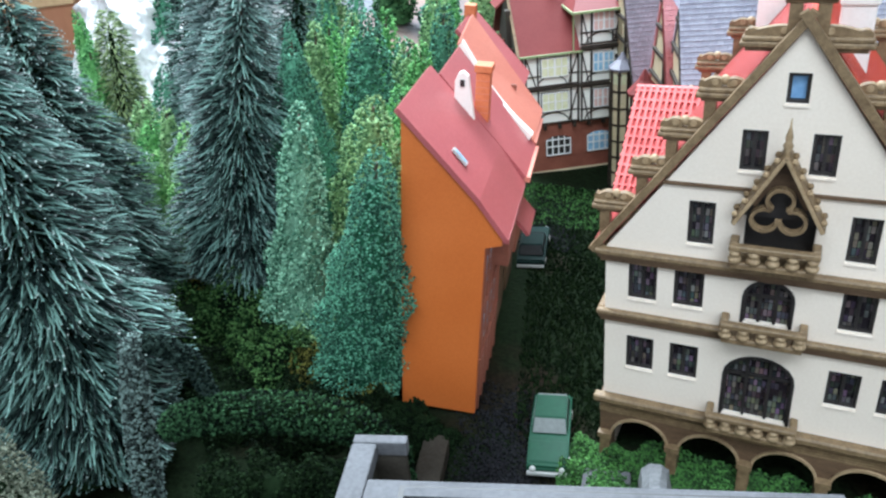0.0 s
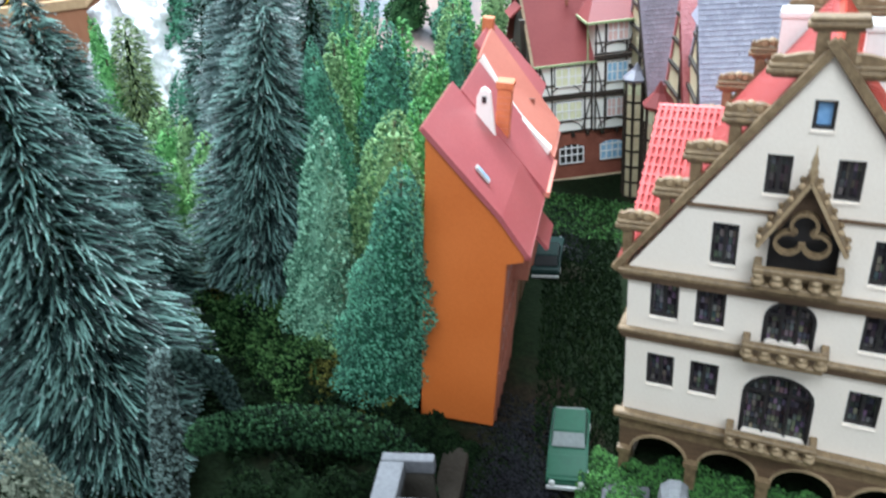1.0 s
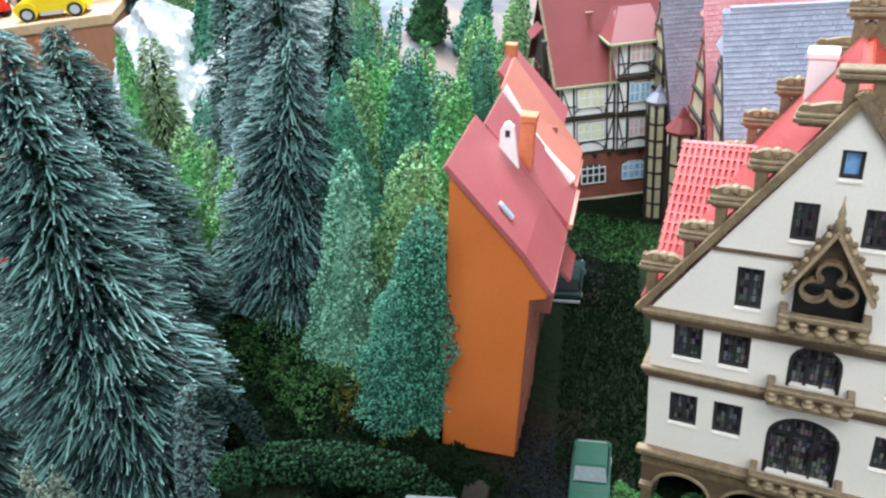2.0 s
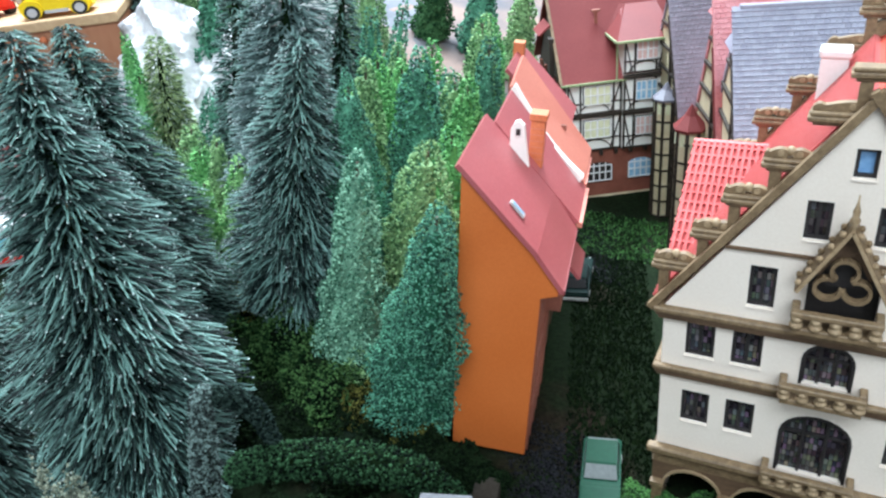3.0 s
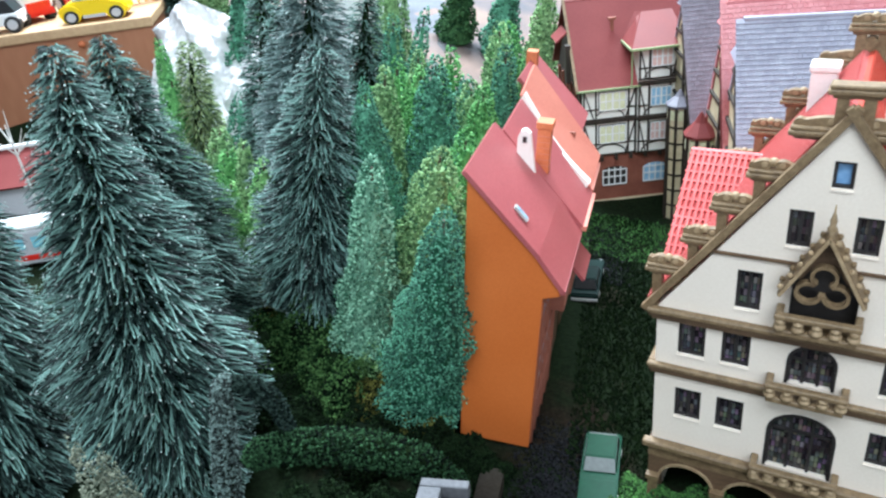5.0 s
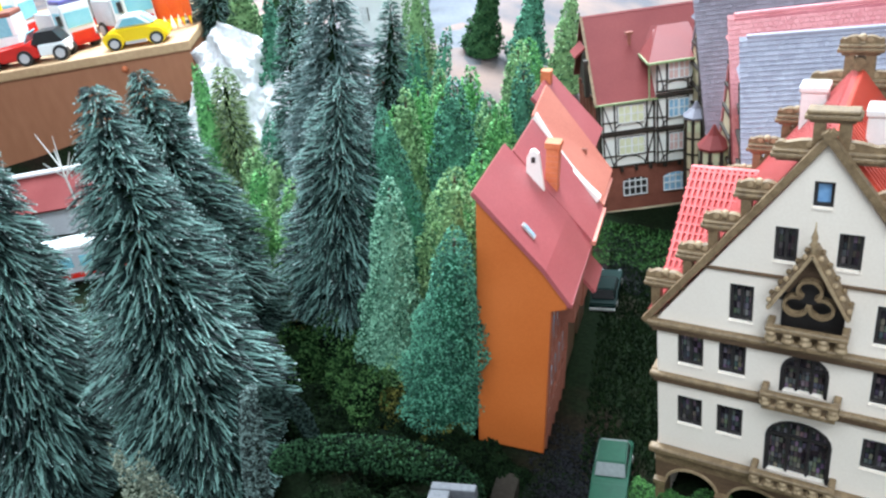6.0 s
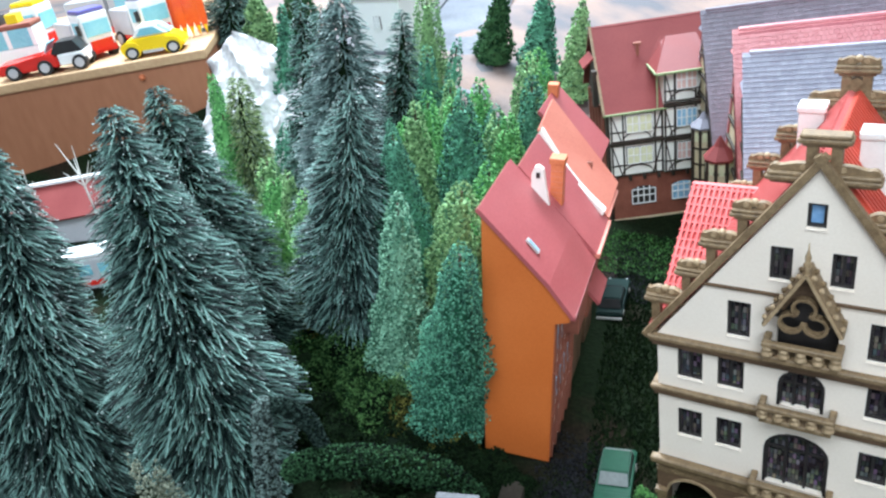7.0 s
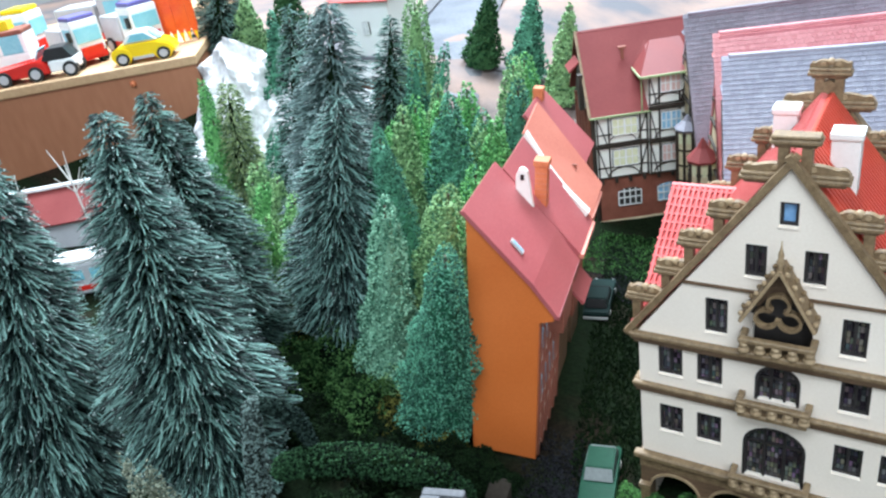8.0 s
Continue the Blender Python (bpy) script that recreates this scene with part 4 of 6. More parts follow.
    part("gutter", box(-0.0015, a1 + 0.002, e - 0.0010, e + 0.0006, 0.0782, 0.0798), "green", h, "green gutter")
    part("verge", bar((-0.0018, e, 0.0795), (-0.0018, rv, rzz), 0.0024, 0.0022, up=(-1, 0, 0)), "oak", h)
    # bay gable roof
    part("bay_roof", slab((c0 - 0.007, -0.0085, 0.1110), (c1 + 0.003, -0.0085, 0.1110), (c1 + 0.001, 0.030, 0.1310), (c0 + 0.010, 0.030, 0.1310), 0.002), "maroon", h)
    part("bay_roof", slab((c0 - 0.007, 0.025, 0.1110), (c0 - 0.007, -0.0085, 0.1110), (c0 + 0.010, 0.030, 0.1310), (c0 + 0.006, 0.034, 0.1310), 0.002), "maroon", h)
    part("gutter", box(c0 - 0.007, c1 + 0.003, -0.0098, -0.0080, 0.1094, 0.1112), "green", h, "green gutter")
    part("gutter", box(c0 - 0.008, c0 - 0.0065, -0.0080, 0.025, 0.1094, 0.1112), "green", h)
    part("downpipe", box(c0 - 0.0062, c0 - 0.0052, -0.0050, -0.0038, 0.0800, 0.1094), "green", h)
    part("vent_pipe", box(0.0350, 0.0375, 0.030, 0.032, 0.116, 0.1270), "brick", h)
    part("vent_cap", box(0.0330, 0.0395, 0.029, 0.033, 0.1270, 0.1290), "brick", h)
    # side gallery with a little roof
    part("gallery_roof", slab((-0.0105, 0.030, 0.112), (-0.001, 0.030, 0.120), (-0.001, 0.055, 0.120), (-0.0105, 0.055, 0.112), -0.0015), "maroon", h)
    part("side_wall", box(0.0020, a0 - 0.0002, 0.002, 0.10, b, 0.0765), "timber", h)
    for y in (0.012, 0.030, 0.048, 0.066, 0.084):
        part("side_post", box(-0.0003, 0.0020, y, y + 0.003, b, 0.078), "brick", h)
    part("shutter", box(-0.0050, -0.0010, 0.020, 0.028, 0.080, 0.112), "timber", h)


build_half_timbered()


# ---------------------------------------------------------------- round stair towers and steep roofs behind the hall
def stair_tower(x, y, z0, z1, r, tip, material, label):
    t = thing("stair_tower", label, "tower", Matrix.Translation((x, y, 0)), "stair towers")
    part("shaft", lathe([(r, z0), (r, z1)], 0, 0, 8), "cream", t)
    for i in range(8):
        a = 2 * math.pi * i / 8
        part("post", box(r * math.cos(a) - 0.0010, r * math.cos(a) + 0.0010, r * math.sin(a) - 0.0010, r * math.sin(a) + 0.0010, z0, z1), "timber", t)
    z = z0
    while z < z1:
        part("band", lathe([(r + 0.0006, z), (r + 0.0006, z + 0.0016)], 0, 0, 8), "timber", t)
        z += 0.0135
    for i in range(8):
        a = 2 * math.pi * (i + 0.5) / 8
        k = r * 0.95
        bm = box(-0.0018, 0.0018, -0.0005, 0.0005, z1 - 0.0110, z1 - 0.0030)
        bmesh.ops.transform(bm, matrix=Matrix.Translation((k * math.cos(a), k * math.sin(a), 0)) @ Matrix.Rotation(a + math.pi / 2, 4, "Z"), verts=bm.verts)
        part("window", bm, "curtain", t)
    part("cap", lathe([(r + 0.0018, z1 - 0.001), (r + 0.0020, z1 + 0.0008), (r * 0.45, z1 + (tip - z1) * 0.55), (0.0006, tip)], 0, 0, 8), material, t)


stair_tower(-0.0770, 0.3190, -0.026, 0.0730, 0.0088, 0.0850, "slatedark", "timber stair tower with a grey pointed cap")
stair_tower(-0.0450, 0.2450, -0.026, 0.0790, 0.0098, 0.0950, "maroon", "timber stair tower with a maroon pointed cap")


def steep_house(name, label, left, ridge_dir, length, ridge_z, eave_z, half, material, hip, cols, rows):
    """A tall house whose tiled roof faces the square, with a timbered end wall and a small hip."""
    m = Matrix.Translation((left[0], left[1], 0)) @ Matrix.Rotation(ridge_dir, 4, "Z")
    h = thing(name, label, "model house", m)
    part("roof_deck", slab((0.0005, -half, eave_z), (length, -half, eave_z), (length, 0, ridge_z), (0.0005, 0, ridge_z), 0.003), material, h)
    part("rear_roof", slab((0.004, 0, ridge_z), (length, 0, ridge_z), (length, half, eave_z), (0.004, half, eave_z), 0.003), material, h)
    tiled("tiles", (0.0, 0, ridge_z + 0.0006), (length, 0, 0), (0, -half, eave_z - ridge_z), cols, rows, 0.0006, material, h)
    part("end_wall", bmesh_end(half, eave_z, ridge_z), "cream", h)
    zmin = -0.026
    part("body", box(0.008, length, -half + 0.006, half - 0.006, zmin, eave_z + 0.002), "cream", h)
    for t in (0.0, 0.25, 0.5, 0.75):
        y = -half * (1 - t) + 0.004
        z = eave_z + (ridge_z - eave_z) * t
        part("post", box(0.0028, 0.0048, y, y + 0.0025, zmin, z - 0.003), "timber", h)
    z = zmin + 0.012
    while z < ridge_z - 0.02:
        w = half * min(1, (ridge_z - z) / (ridge_z - eave_z)) - 0.003
        part("rail", box(0.0030, 0.0048, -w, w, z, z + 0.0022), "timber", h)
        part("brace", bar((0.0034, -w, z), (0.0034, -w * 0.4, z + 0.014), 0.0018, 0.0012, up=(-1, 0, 0)), "timber", h)
        z += 0.017
    part("verge", bar((-0.0004, -half, eave_z - 0.0045), (-0.0004, -0.012, ridge_z - 0.0045 - 0.012 * (ridge_z - eave_z) / half), 0.0034, 0.0030, up=(-1, 0, 0)), "maroon" if material == "pinktile" else "timber", h)
    part("ridge_cap", box(0.004, length, -0.0016, 0.0016, ridge_z - 0.0006, ridge_z + 0.0016, 0.0007), material, h)
    hz = ridge_z - hip
    hw = half * hip / (ridge_z - eave_z)
    bm = bmesh.new()
    v = [bm.verts.new(c) for c in ((0.011, 0, ridge_z + 0.0014), (0.0005, -hw - 0.0005, hz), (0.0005, hw + 0.0005, hz), (0.012, -0.001, ridge_z - 0.006))]
    bm.faces.new((v[0], v[1], v[2]))
    bm.faces.new((v[0], v[3], v[1]))
    bm.faces.new((v[0], v[2], v[3]))
    bm.faces.new((v[1], v[3], v[2]))
    part("hip", bm, material, h)


def bmesh_end(half, eave_z, ridge_z):
    bm = bmesh.new()
    pts = [(-half + 0.005, -0.026), (-half + 0.005, eave_z), (0, ridge_z - 0.004), (half - 0.005, eave_z), (half - 0.005, -0.026)]
    a = [bm.verts.new((0.005, y, z)) for y, z in pts]
    c = [bm.verts.new((0.008, y, z)) for y, z in pts]
    bm.faces.new(a)
    bm.faces.new(c[::-1])
    for i in range(5):
        bm.faces.new((a[i], c[i], c[(i + 1) % 5], a[(i + 1) % 5]))
    return bm


steep_house("grey_roof_house", "tall timbered model house with blue-grey tiled roof", (-0.0165, 0.1755), radians(17), 0.27, 0.1735, 0.085, 0.060, "slate", 0.022, 93, 37)
steep_house("pink_roof_house", "tall timbered model house with pink-red tiled roof", (-0.0360, 0.232), radians(23), 0.27, 0.172, 0.060, 0.048, "pinktile", 0.015, 90, 40)
steep_house("dark_roof_house", "tall timbered model house with dark grey roof", (-0.0850, 0.335), radians(27), 0.32, 0.1600, 0.050, 0.060, "slatedark", 0.015, 90, 36)


# ---------------------------------------------------------------- trees
def bristles(name, axis0, axis1, radius, count, material, parent, seed, width=0.0012, droop=0.03, bottom=0.05, power=0.72, skirt=0.40):
    """Thin curved bristles round a wire, drooping towards their tips."""
    rng = np.random.default_rng(seed)
    a0, a1 = np.array(axis0, float), np.array(axis1, float)
    up = (a1 - a0) / np.linalg.norm(a1 - a0)
    h = np.linalg.norm(a1 - a0)
    e1 = np.cross(up, (0.3, 1, 0.1))
    e1 /= np.linalg.norm(e1)
    e2 = np.cross(up, e1)
    t = bottom + (1 - bottom) * (1 - np.sqrt(rng.random(count)))
    t = np.where(rng.random(count) < 0.22, bottom + (1 - bottom) * rng.random(count), t)
    phi = rng.random(count) * 2 * np.pi
    lump = 1 + 0.14 * np.sin(phi * 3 + t * 17 + seed) + 0.10 * np.sin(phi * 5 - t * 31)
    reach = (radius * (1 - t) ** power * np.minimum(1, skirt + (1 - skirt) * np.sqrt(t / 0.36)) * lump + 0.0066) * (1 - 0.5 * rng.random(count) ** 2.2)
    out = np.cos(phi)[:, None] * e1 + np.sin(phi)[:, None] * e2
    twist = np.cross(out, up) * rng.normal(0, 0.13, count)[:, None]
    lift = rng.normal(0.06 - droop, 0.16, count)
    aim = out + twist + up * lift[:, None]
    aim[:, 2] -= 0.10
    aim /= np.linalg.norm(aim, axis=1)[:, None]
    length = np.minimum(reach * 0.75, rng.uniform(0.30, 0.52, count) * radius * (0.55 + 0.45 * (1 - t)))
    end = a0 + up * (t * h)[:, None] + out * reach[:, None]
    root = end - aim * length[:, None]
    curl = rng.normal(0, 0.05, (count, 3)) * length[:, None]
    midp = (root + end) / 2 + up * (0.06 * length)[:, None] + curl
    w = width * rng.uniform(0.6, 1.25, count)
    side = np.cross(out, up)
    side /= np.linalg.norm(side, axis=1)[:, None]
    verts = np.empty((count, 8, 3))
    for k, (p, s) in enumerate(((root, 0.7), (midp, 1.0), (end, 0.55))):
        if k < 2:
            verts[:, 3 * k + 0] = p - side * (w * s / 2)[:, None]
            verts[:, 3 * k + 1] = p + side * (w * s / 2)[:, None]
            verts[:, 3 * k + 2] = p + up * (w * s * 0.8)[:, None]
        else:
            verts[:, 6] = p - side * (w * s / 2)[:, None]
            verts[:, 7] = p + side * (w * s / 2)[:, None]
    faces = []
    for i in range(count):
        k = 8 * i
        faces += [(k, k + 1, k + 4, k + 3), (k + 1, k + 2, k + 5, k + 4), (k + 2, k, k + 3, k + 5), (k + 3, k + 4, k + 7, k + 6), (k + 4, k + 5, k + 7), (k + 5, k + 3, k + 6), (k + 5, k + 6, k + 7)]
    ob = raw(name, verts.reshape(-1, 3).tolist(), faces, material, parent)
    # More pale ends higher up: light from above painted onto the crown.
    pick = rng.random(count) < 0.10 + 0.40 * t
    clumps("frost_and_top_light", end[pick], 0.42 * w[pick] * rng.uniform(0.8, 1.5, pick.sum()), "frost", parent, seed + 900)
    return tagged(ob, kind="stuff")


def taper(p, q, r0, r1, seg=8):
    """A tapered round stem."""
    p, q = Vector(p), Vector(q)
    d = (q - p).normalized()
    a = d.orthogonal().normalized()
    c = d.cross(a)
    bm = bmesh.new()
    lo = [bm.verts.new(p + (a * math.cos(2 * math.pi * i / seg) + c * math.sin(2 * math.pi * i / seg)) * r0) for i in range(seg)]
    hi = [bm.verts.new(q + (a * math.cos(2 * math.pi * i / seg) + c * math.sin(2 * math.pi * i / seg)) * r1) for i in range(seg)]
    bm.faces.new(lo[::-1])
    bm.faces.new(hi)
    for i in range(seg):
        bm.faces.new((lo[i], lo[(i + 1) % seg], hi[(i + 1) % seg], hi[i]))
    return bm


def fir(tip, foot, radius, count, material, label, seed, group="bristle firs", **kw):
    z = ground_height(foot[0], foot[1]) - 0.002
    base = Vector((foot[0], foot[1], z))
    t = thing("fir_tree", label, "tree", Matrix.Translation(base), group)
    top = Vector(tip) - base
    part("trunk", taper((0, 0, 0), top * 0.97, 0.0035, 0.0006), "wood", t)
    # Near-black core puts the shade between the bristles into colour.
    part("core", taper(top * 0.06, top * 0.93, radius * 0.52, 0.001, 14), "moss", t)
    bristles("crown", (0, 0, 0), top, radius, count, material, t, seed, **kw)
    return t


OCTA = np.array([(1, 0, 0), (-1, 0, 0), (0, 1, 0), (0, -1, 0), (0, 0, 1), (0, 0, -1)], float)
OCTF = ((0, 2, 4), (2, 1, 4), (1, 3, 4), (3, 0, 4), (2, 0, 5), (1, 2, 5), (3, 1, 5), (0, 3, 5))


def clumps(name, centres, sizes, material, parent, seed, smooth=False):
    """Small uneven flakes of foam, one island each."""
    rng = np.random.default_rng(seed)
    n = len(centres)
    q = rng.normal(size=(n, 3, 3))
    q, _ = np.linalg.qr(q)
    shape = OCTA[None] * rng.uniform(0.55, 1.3, (n, 6, 1))
    v = np.einsum("nij,nkj->nki", q, shape) * np.asarray(sizes)[:, None, None] + np.asarray(centres)[:, None, :]
    faces = [(6 * i + a, 6 * i + b, 6 * i + c) for i in range(n) for a, b, c in OCTF]
    ob = raw(name, v.reshape(-1, 3).tolist(), faces, material, parent, "", smooth)
    return tagged(ob, kind="stuff")


def foam_tree(tip, foot, radius, material, label, seed, size=0.00115, bulge=0.75, density=2.2, bend=(0, 0, 0), core="", group="foam conifers"):
    z = ground_height(foot[0], foot[1]) - 0.002
    base = Vector((foot[0], foot[1], z))
    t = thing("conifer", label, "tree", Matrix.Translation(base), group)
    top = Vector(tip) - base
    h = top.length
    part("trunk", taper((0, 0, 0), top * 0.95, 0.0030, 0.0008), "wood", t)
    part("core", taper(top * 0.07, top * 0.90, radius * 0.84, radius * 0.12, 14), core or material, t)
    rng = np.random.default_rng(seed)
    up = np.array(top) / h
    e1 = np.cross(up, (0.2, 1, 0.1))
    e1 /= np.linalg.norm(e1)
    e2 = np.cross(up, e1)
    n = int(density * math.pi * radius * h / (math.pi * size * size) * 0.85)
    n = min(n, 15000)
    s = 0.05 + 0.95 * (1 - np.sqrt(rng.random(n)) ** 1.15)
    phi = rng.random(n) * 2 * np.pi
    lump = 1 + 0.13 * np.sin(phi * 2 + s * 9 + seed) + 0.11 * np.sin(phi * 4 - s * 23 + seed * 2) + 0.06 * np.sin(phi * 7 + s * 47)
    prof = np.minimum(1, (1 - s) ** bulge * 1.02) * np.minimum(1, 0.62 + s * 2.6)
    r = radius * prof * lump * rng.uniform(0.78, 1.08, n) + 0.0012
    wob = np.array(bend)[None] * (np.sin(s * np.pi) * h)[:, None]
    c = up * (s * h)[:, None] + (np.cos(phi)[:, None] * e1 + np.sin(phi)[:, None] * e2) * r[:, None] + wob
    clumps("crown", c, size * rng.uniform(0.65, 1.35, n), material, t, seed)
    return t


def shrub(x, y, rx, ry, h, material, label, seed, size=0.00085, n=3000, z0=None, name="shrub", group="moss shrubs"):
    z = (ground_height(x, y) if z0 is None else z0) - 0.002
    t = thing(name, label, "shrub", Matrix.Translation((x, y, z)), group)
    bm = ball(0, 0, 0, 1.0, seg=12, rings=8)
    bmesh.ops.scale(bm, vec=(rx * 0.86, ry * 0.86, h * 0.86), verts=bm.verts)
    low = [v for v in bm.verts if v.co.z < -0.004]
    bmesh.ops.delete(bm, geom=low, context="VERTS")
    for v in bm.verts:
        v.co.x += 0.15 * rx * noise.noise((v.co * 60 + Vector((seed, 0, 0))))
        v.co.z *= 1 + 0.25 * noise.noise((v.co * 70 + Vector((0, seed, 0))))
    # Near-black cushion paints shade between the flakes.
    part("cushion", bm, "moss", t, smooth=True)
    rng = np.random.default_rng(seed)
    d = rng.normal(size=(n, 3))
    d[:, 2] = np.abs(d[:, 2]) * 0.9
    d /= np.linalg.norm(d, axis=1)[:, None]
    lump = 1 + 0.16 * np.sin(d[:, 0] * 7 + seed) + 0.14 * np.sin(d[:, 1] * 9 + 2 * seed) * np.cos(d[:, 2] * 6)
    c = d * np.array([rx, ry, h]) * (lump * rng.uniform(0.86, 1.06, n))[:, None]
    clumps("foliage", c, size * rng.uniform(0.6, 1.4, n), material, t, seed)
    return t


# large bristle firs
fir((-0.2500, -0.0690, 0.2165), (-0.2260, -0.0880), 0.056, 11000, "fir", "large blue-green bristle fir, leaning", 3, droop=0.15, width=0.00105, skirt=0.22)
fir((-0.3300, 0.0150, 0.1960), (-0.2980, -0.0030), 0.054, 9500, "firdark", "large dark green bristle fir behind another", 5, droop=0.14, width=0.00105)
fir((-0.2996, -0.1086, 0.2080), (-0.3296, -0.1356), 0.056, 11000, "fir", "large blue-green bristle fir at the table's side", 7, droop=0.15, width=0.00105)
fir((-0.2035, 0.0499, 0.1853), (-0.2560, 0.0580), 0.043, 10500, "fir", "slender dark blue-green bristle fir", 11, width=0.0009, power=0.62)
fir((-0.2550, 0.1200, 0.2250), (-0.3100, 0.1250), 0.044, 6500, "firgrey", "tall grey-green bristle fir", 13, power=0.55)
fir((-0.3124, 0.1600, 0.2120), (-0.3650, 0.1700), 0.030, 3600, "firdark", "tall narrow bristle fir in the wood", 17)
fir((-0.3693, 0.2000, 0.2080), (-0.4200, 0.2100), 0.030, 3200, "firdark", "tall narrow bristle fir in the wood", 19)
fir((-0.3651, 0.3300, 0.1680), (-0.4050, 0.3350), 0.038, 3000, "firdark", "dark frosted bristle fir before the white house", 23)
fir((-0.7700, 0.5000, 0.2300), (-0.8100, 0.5000), 0.055, 3000, "firdark", "dark bristle fir on top of the rock", 29)
fir((-0.4850, 0.2132, 0.1360), (-0.5200, 0.2250), 0.023, 4600, "olivefir", "olive green bristle fir", 31, power=0.45)

knot = thing("brown_knot", "small brown star-shaped knot caught in the fir", "ornament", Matrix.Translation((-0.2370, -0.0800, 0.1470)))
KB = bmesh.new()
for k in range(5):
    bar((0, 0, 0), (0.0034 * math.cos(k * 1.257), -0.0012, 0.0034 * math.sin(k * 1.257)), 0.0016, 0.0012, KB)
part("star", KB, "boardtop", knot)

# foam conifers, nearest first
# The darker tealcore shows through the gaps as painted shade.
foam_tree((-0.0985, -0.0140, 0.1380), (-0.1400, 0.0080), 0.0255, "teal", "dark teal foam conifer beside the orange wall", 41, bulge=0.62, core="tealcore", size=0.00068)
foam_tree((-0.1583, 0.0200, 0.1425), (-0.1920, 0.0300), 0.0205, "mint", "pale green flocked conifer in front", 42, bulge=0.62, size=0.0009)
foam_tree((-0.1860, 0.0600, 0.1680), (-0.2150, 0.0800), 0.0330, "teal", "broad teal foam conifer beside the fir", 43, bulge=0.9, size=0.00068)
foam_tree((-0.1400, 0.0570, 0.1345), (-0.1780, 0.0720), 0.0270, "olive", "olive foam conifer with loose tufts", 44, size=0.0010, bulge=0.55)
foam_tree((-0.3026, 0.0900, 0.0960), (-0.3250, 0.0950), 0.0160, "pale", "small yellow-green foam conifer", 45, bulge=0.5)
foam_tree((-0.3392, 0.0900, 0.0750), (-0.3600, 0.0950), 0.0130, "pale", "small yellow-green foam conifer", 46, bulge=0.7)
foam_tree((-0.3587, 0.1300, 0.0900), (-0.3800, 0.1350), 0.0150, "olive", "small olive foam conifer in the wood", 47, bulge=0.7)
foam_tree((-0.2310, 0.1470, 0.1480), (-0.2600, 0.1550), 0.0260, "olive", "olive green foam conifer in the wood", 48)
foam_tree((-0.2422, 0.1800, 0.1430), (-0.2750, 0.1850), 0.0180, "lime", "bright green foam conifer in the wood", 49, bulge=0.5)
foam_tree((-0.1960, 0.1560, 0.1540), (-0.2250, 0.1650), 0.0260, "teal", "teal foam conifer in the wood", 50, bulge=0.6)
foam_tree((-0.2318, 0.2400, 0.1360), (-0.2600, 0.2450), 0.0200, "lime", "bright green foam conifer in the wood", 51, bulge=0.5)
foam_tree((-0.2677, 0.2500, 0.1290), (-0.2950, 0.2550), 0.0220, "olive", "olive foam conifer in the wood", 52, bulge=0.6)
foam_tree((-0.2060, 0.2750, 0.1460), (-0.2300, 0.2800), 0.0230, "olive", "tall olive foam conifer in the wood", 53, bulge=0.5)
foam_tree((-0.1900, 0.2500, 0.1360), (-0.2150, 0.2550), 0.0190, "teal", "teal foam conifer behind the row houses", 54, bulge=0.5)
foam_tree((-0.1800, 0.1900, 0.1250), (-0.2050, 0.1950), 0.0210, "lime", "green foam conifer behind the row houses", 55, bulge=0.6)
foam_tree((-0.1560, 0.1150, 0.1200), (-0.1850, 0.1250), 0.0230, "lime", "green foam conifer behind the orange house", 56, bulge=0.55)
foam_tree((-0.2650, 0.1150, 0.1350), (-0.2900, 0.1200), 0.0200, "teal", "teal foam conifer in the wood", 57)
foam_tree((-0.3207, 0.3000, 0.1440), (-0.3500, 0.3050), 0.0160, "teal", "teal foam conifer before the pale ground", 58, bulge=0.4)
foam_tree((-0.2930, 0.3100, 0.1480), (-0.3420, 0.3050), 0.0120, "teal", "slanting teal foam conifer in the wood", 59, bulge=0.4)
foam_tree((-0.3811, 0.4000, 0.1760), (-0.4150, 0.4100), 0.0300, "olive", "dark green foam conifer beside the white house", 60, bulge=0.5)
foam_tree((-0.4026, 0.6000, 0.1380), (-0.4400, 0.6150), 0.0260, "darkleaf", "dark green foam conifer on the pale ground", 61, size=0.002)
foam_tree((-0.3538, 0.6200, 0.1280), (-0.3850, 0.6350), 0.0270, "teal", "teal foam conifer on the pale ground", 62, size=0.002)
foam_tree((-0.2962, 0.6000, 0.1160), (-0.3250, 0.6150), 0.0250, "olive", "olive foam conifer by the roof", 63, size=0.002)
foam_tree((-0.5771, 0.2600, 0.1270), (-0.6000, 0.2700), 0.0140, "lime", "thin green foam conifer against the rock", 64, bulge=0.5)
foam_tree((-0.6000, 0.2800, 0.1150), (-0.6250, 0.2900), 0.0140, "lime", "thin green foam conifer against the rock", 65, bulge=0.5)
foam_tree((-0.5014, 0.2000, 0.1120), (-0.5300, 0.2050), 0.0150, "lime", "small green foam conifer in the wood", 66, bulge=0.5)
foam_tree((-0.4300, 0.1750, 0.0760), (-0.4500, 0.1800), 0.0200, "olive", "small olive foam conifer in the wood", 67, bulge=0.5)
foam_tree((-0.4000, 0.1500, 0.0700), (-0.4150, 0.1550), 0.0180, "lime", "small green foam conifer in the wood", 68, bulge=0.5)
foam_tree((-0.4500, 0.2300, 0.0900), (-0.4700, 0.2350), 0.0240, "teal", "teal foam conifer near the rock", 69, bulge=0.5)
foam_tree((-0.7327, 0.5000, 0.1700), (-0.7600, 0.5100), 0.0300, "olive", "olive foam conifer on the rock", 70, size=0.002)
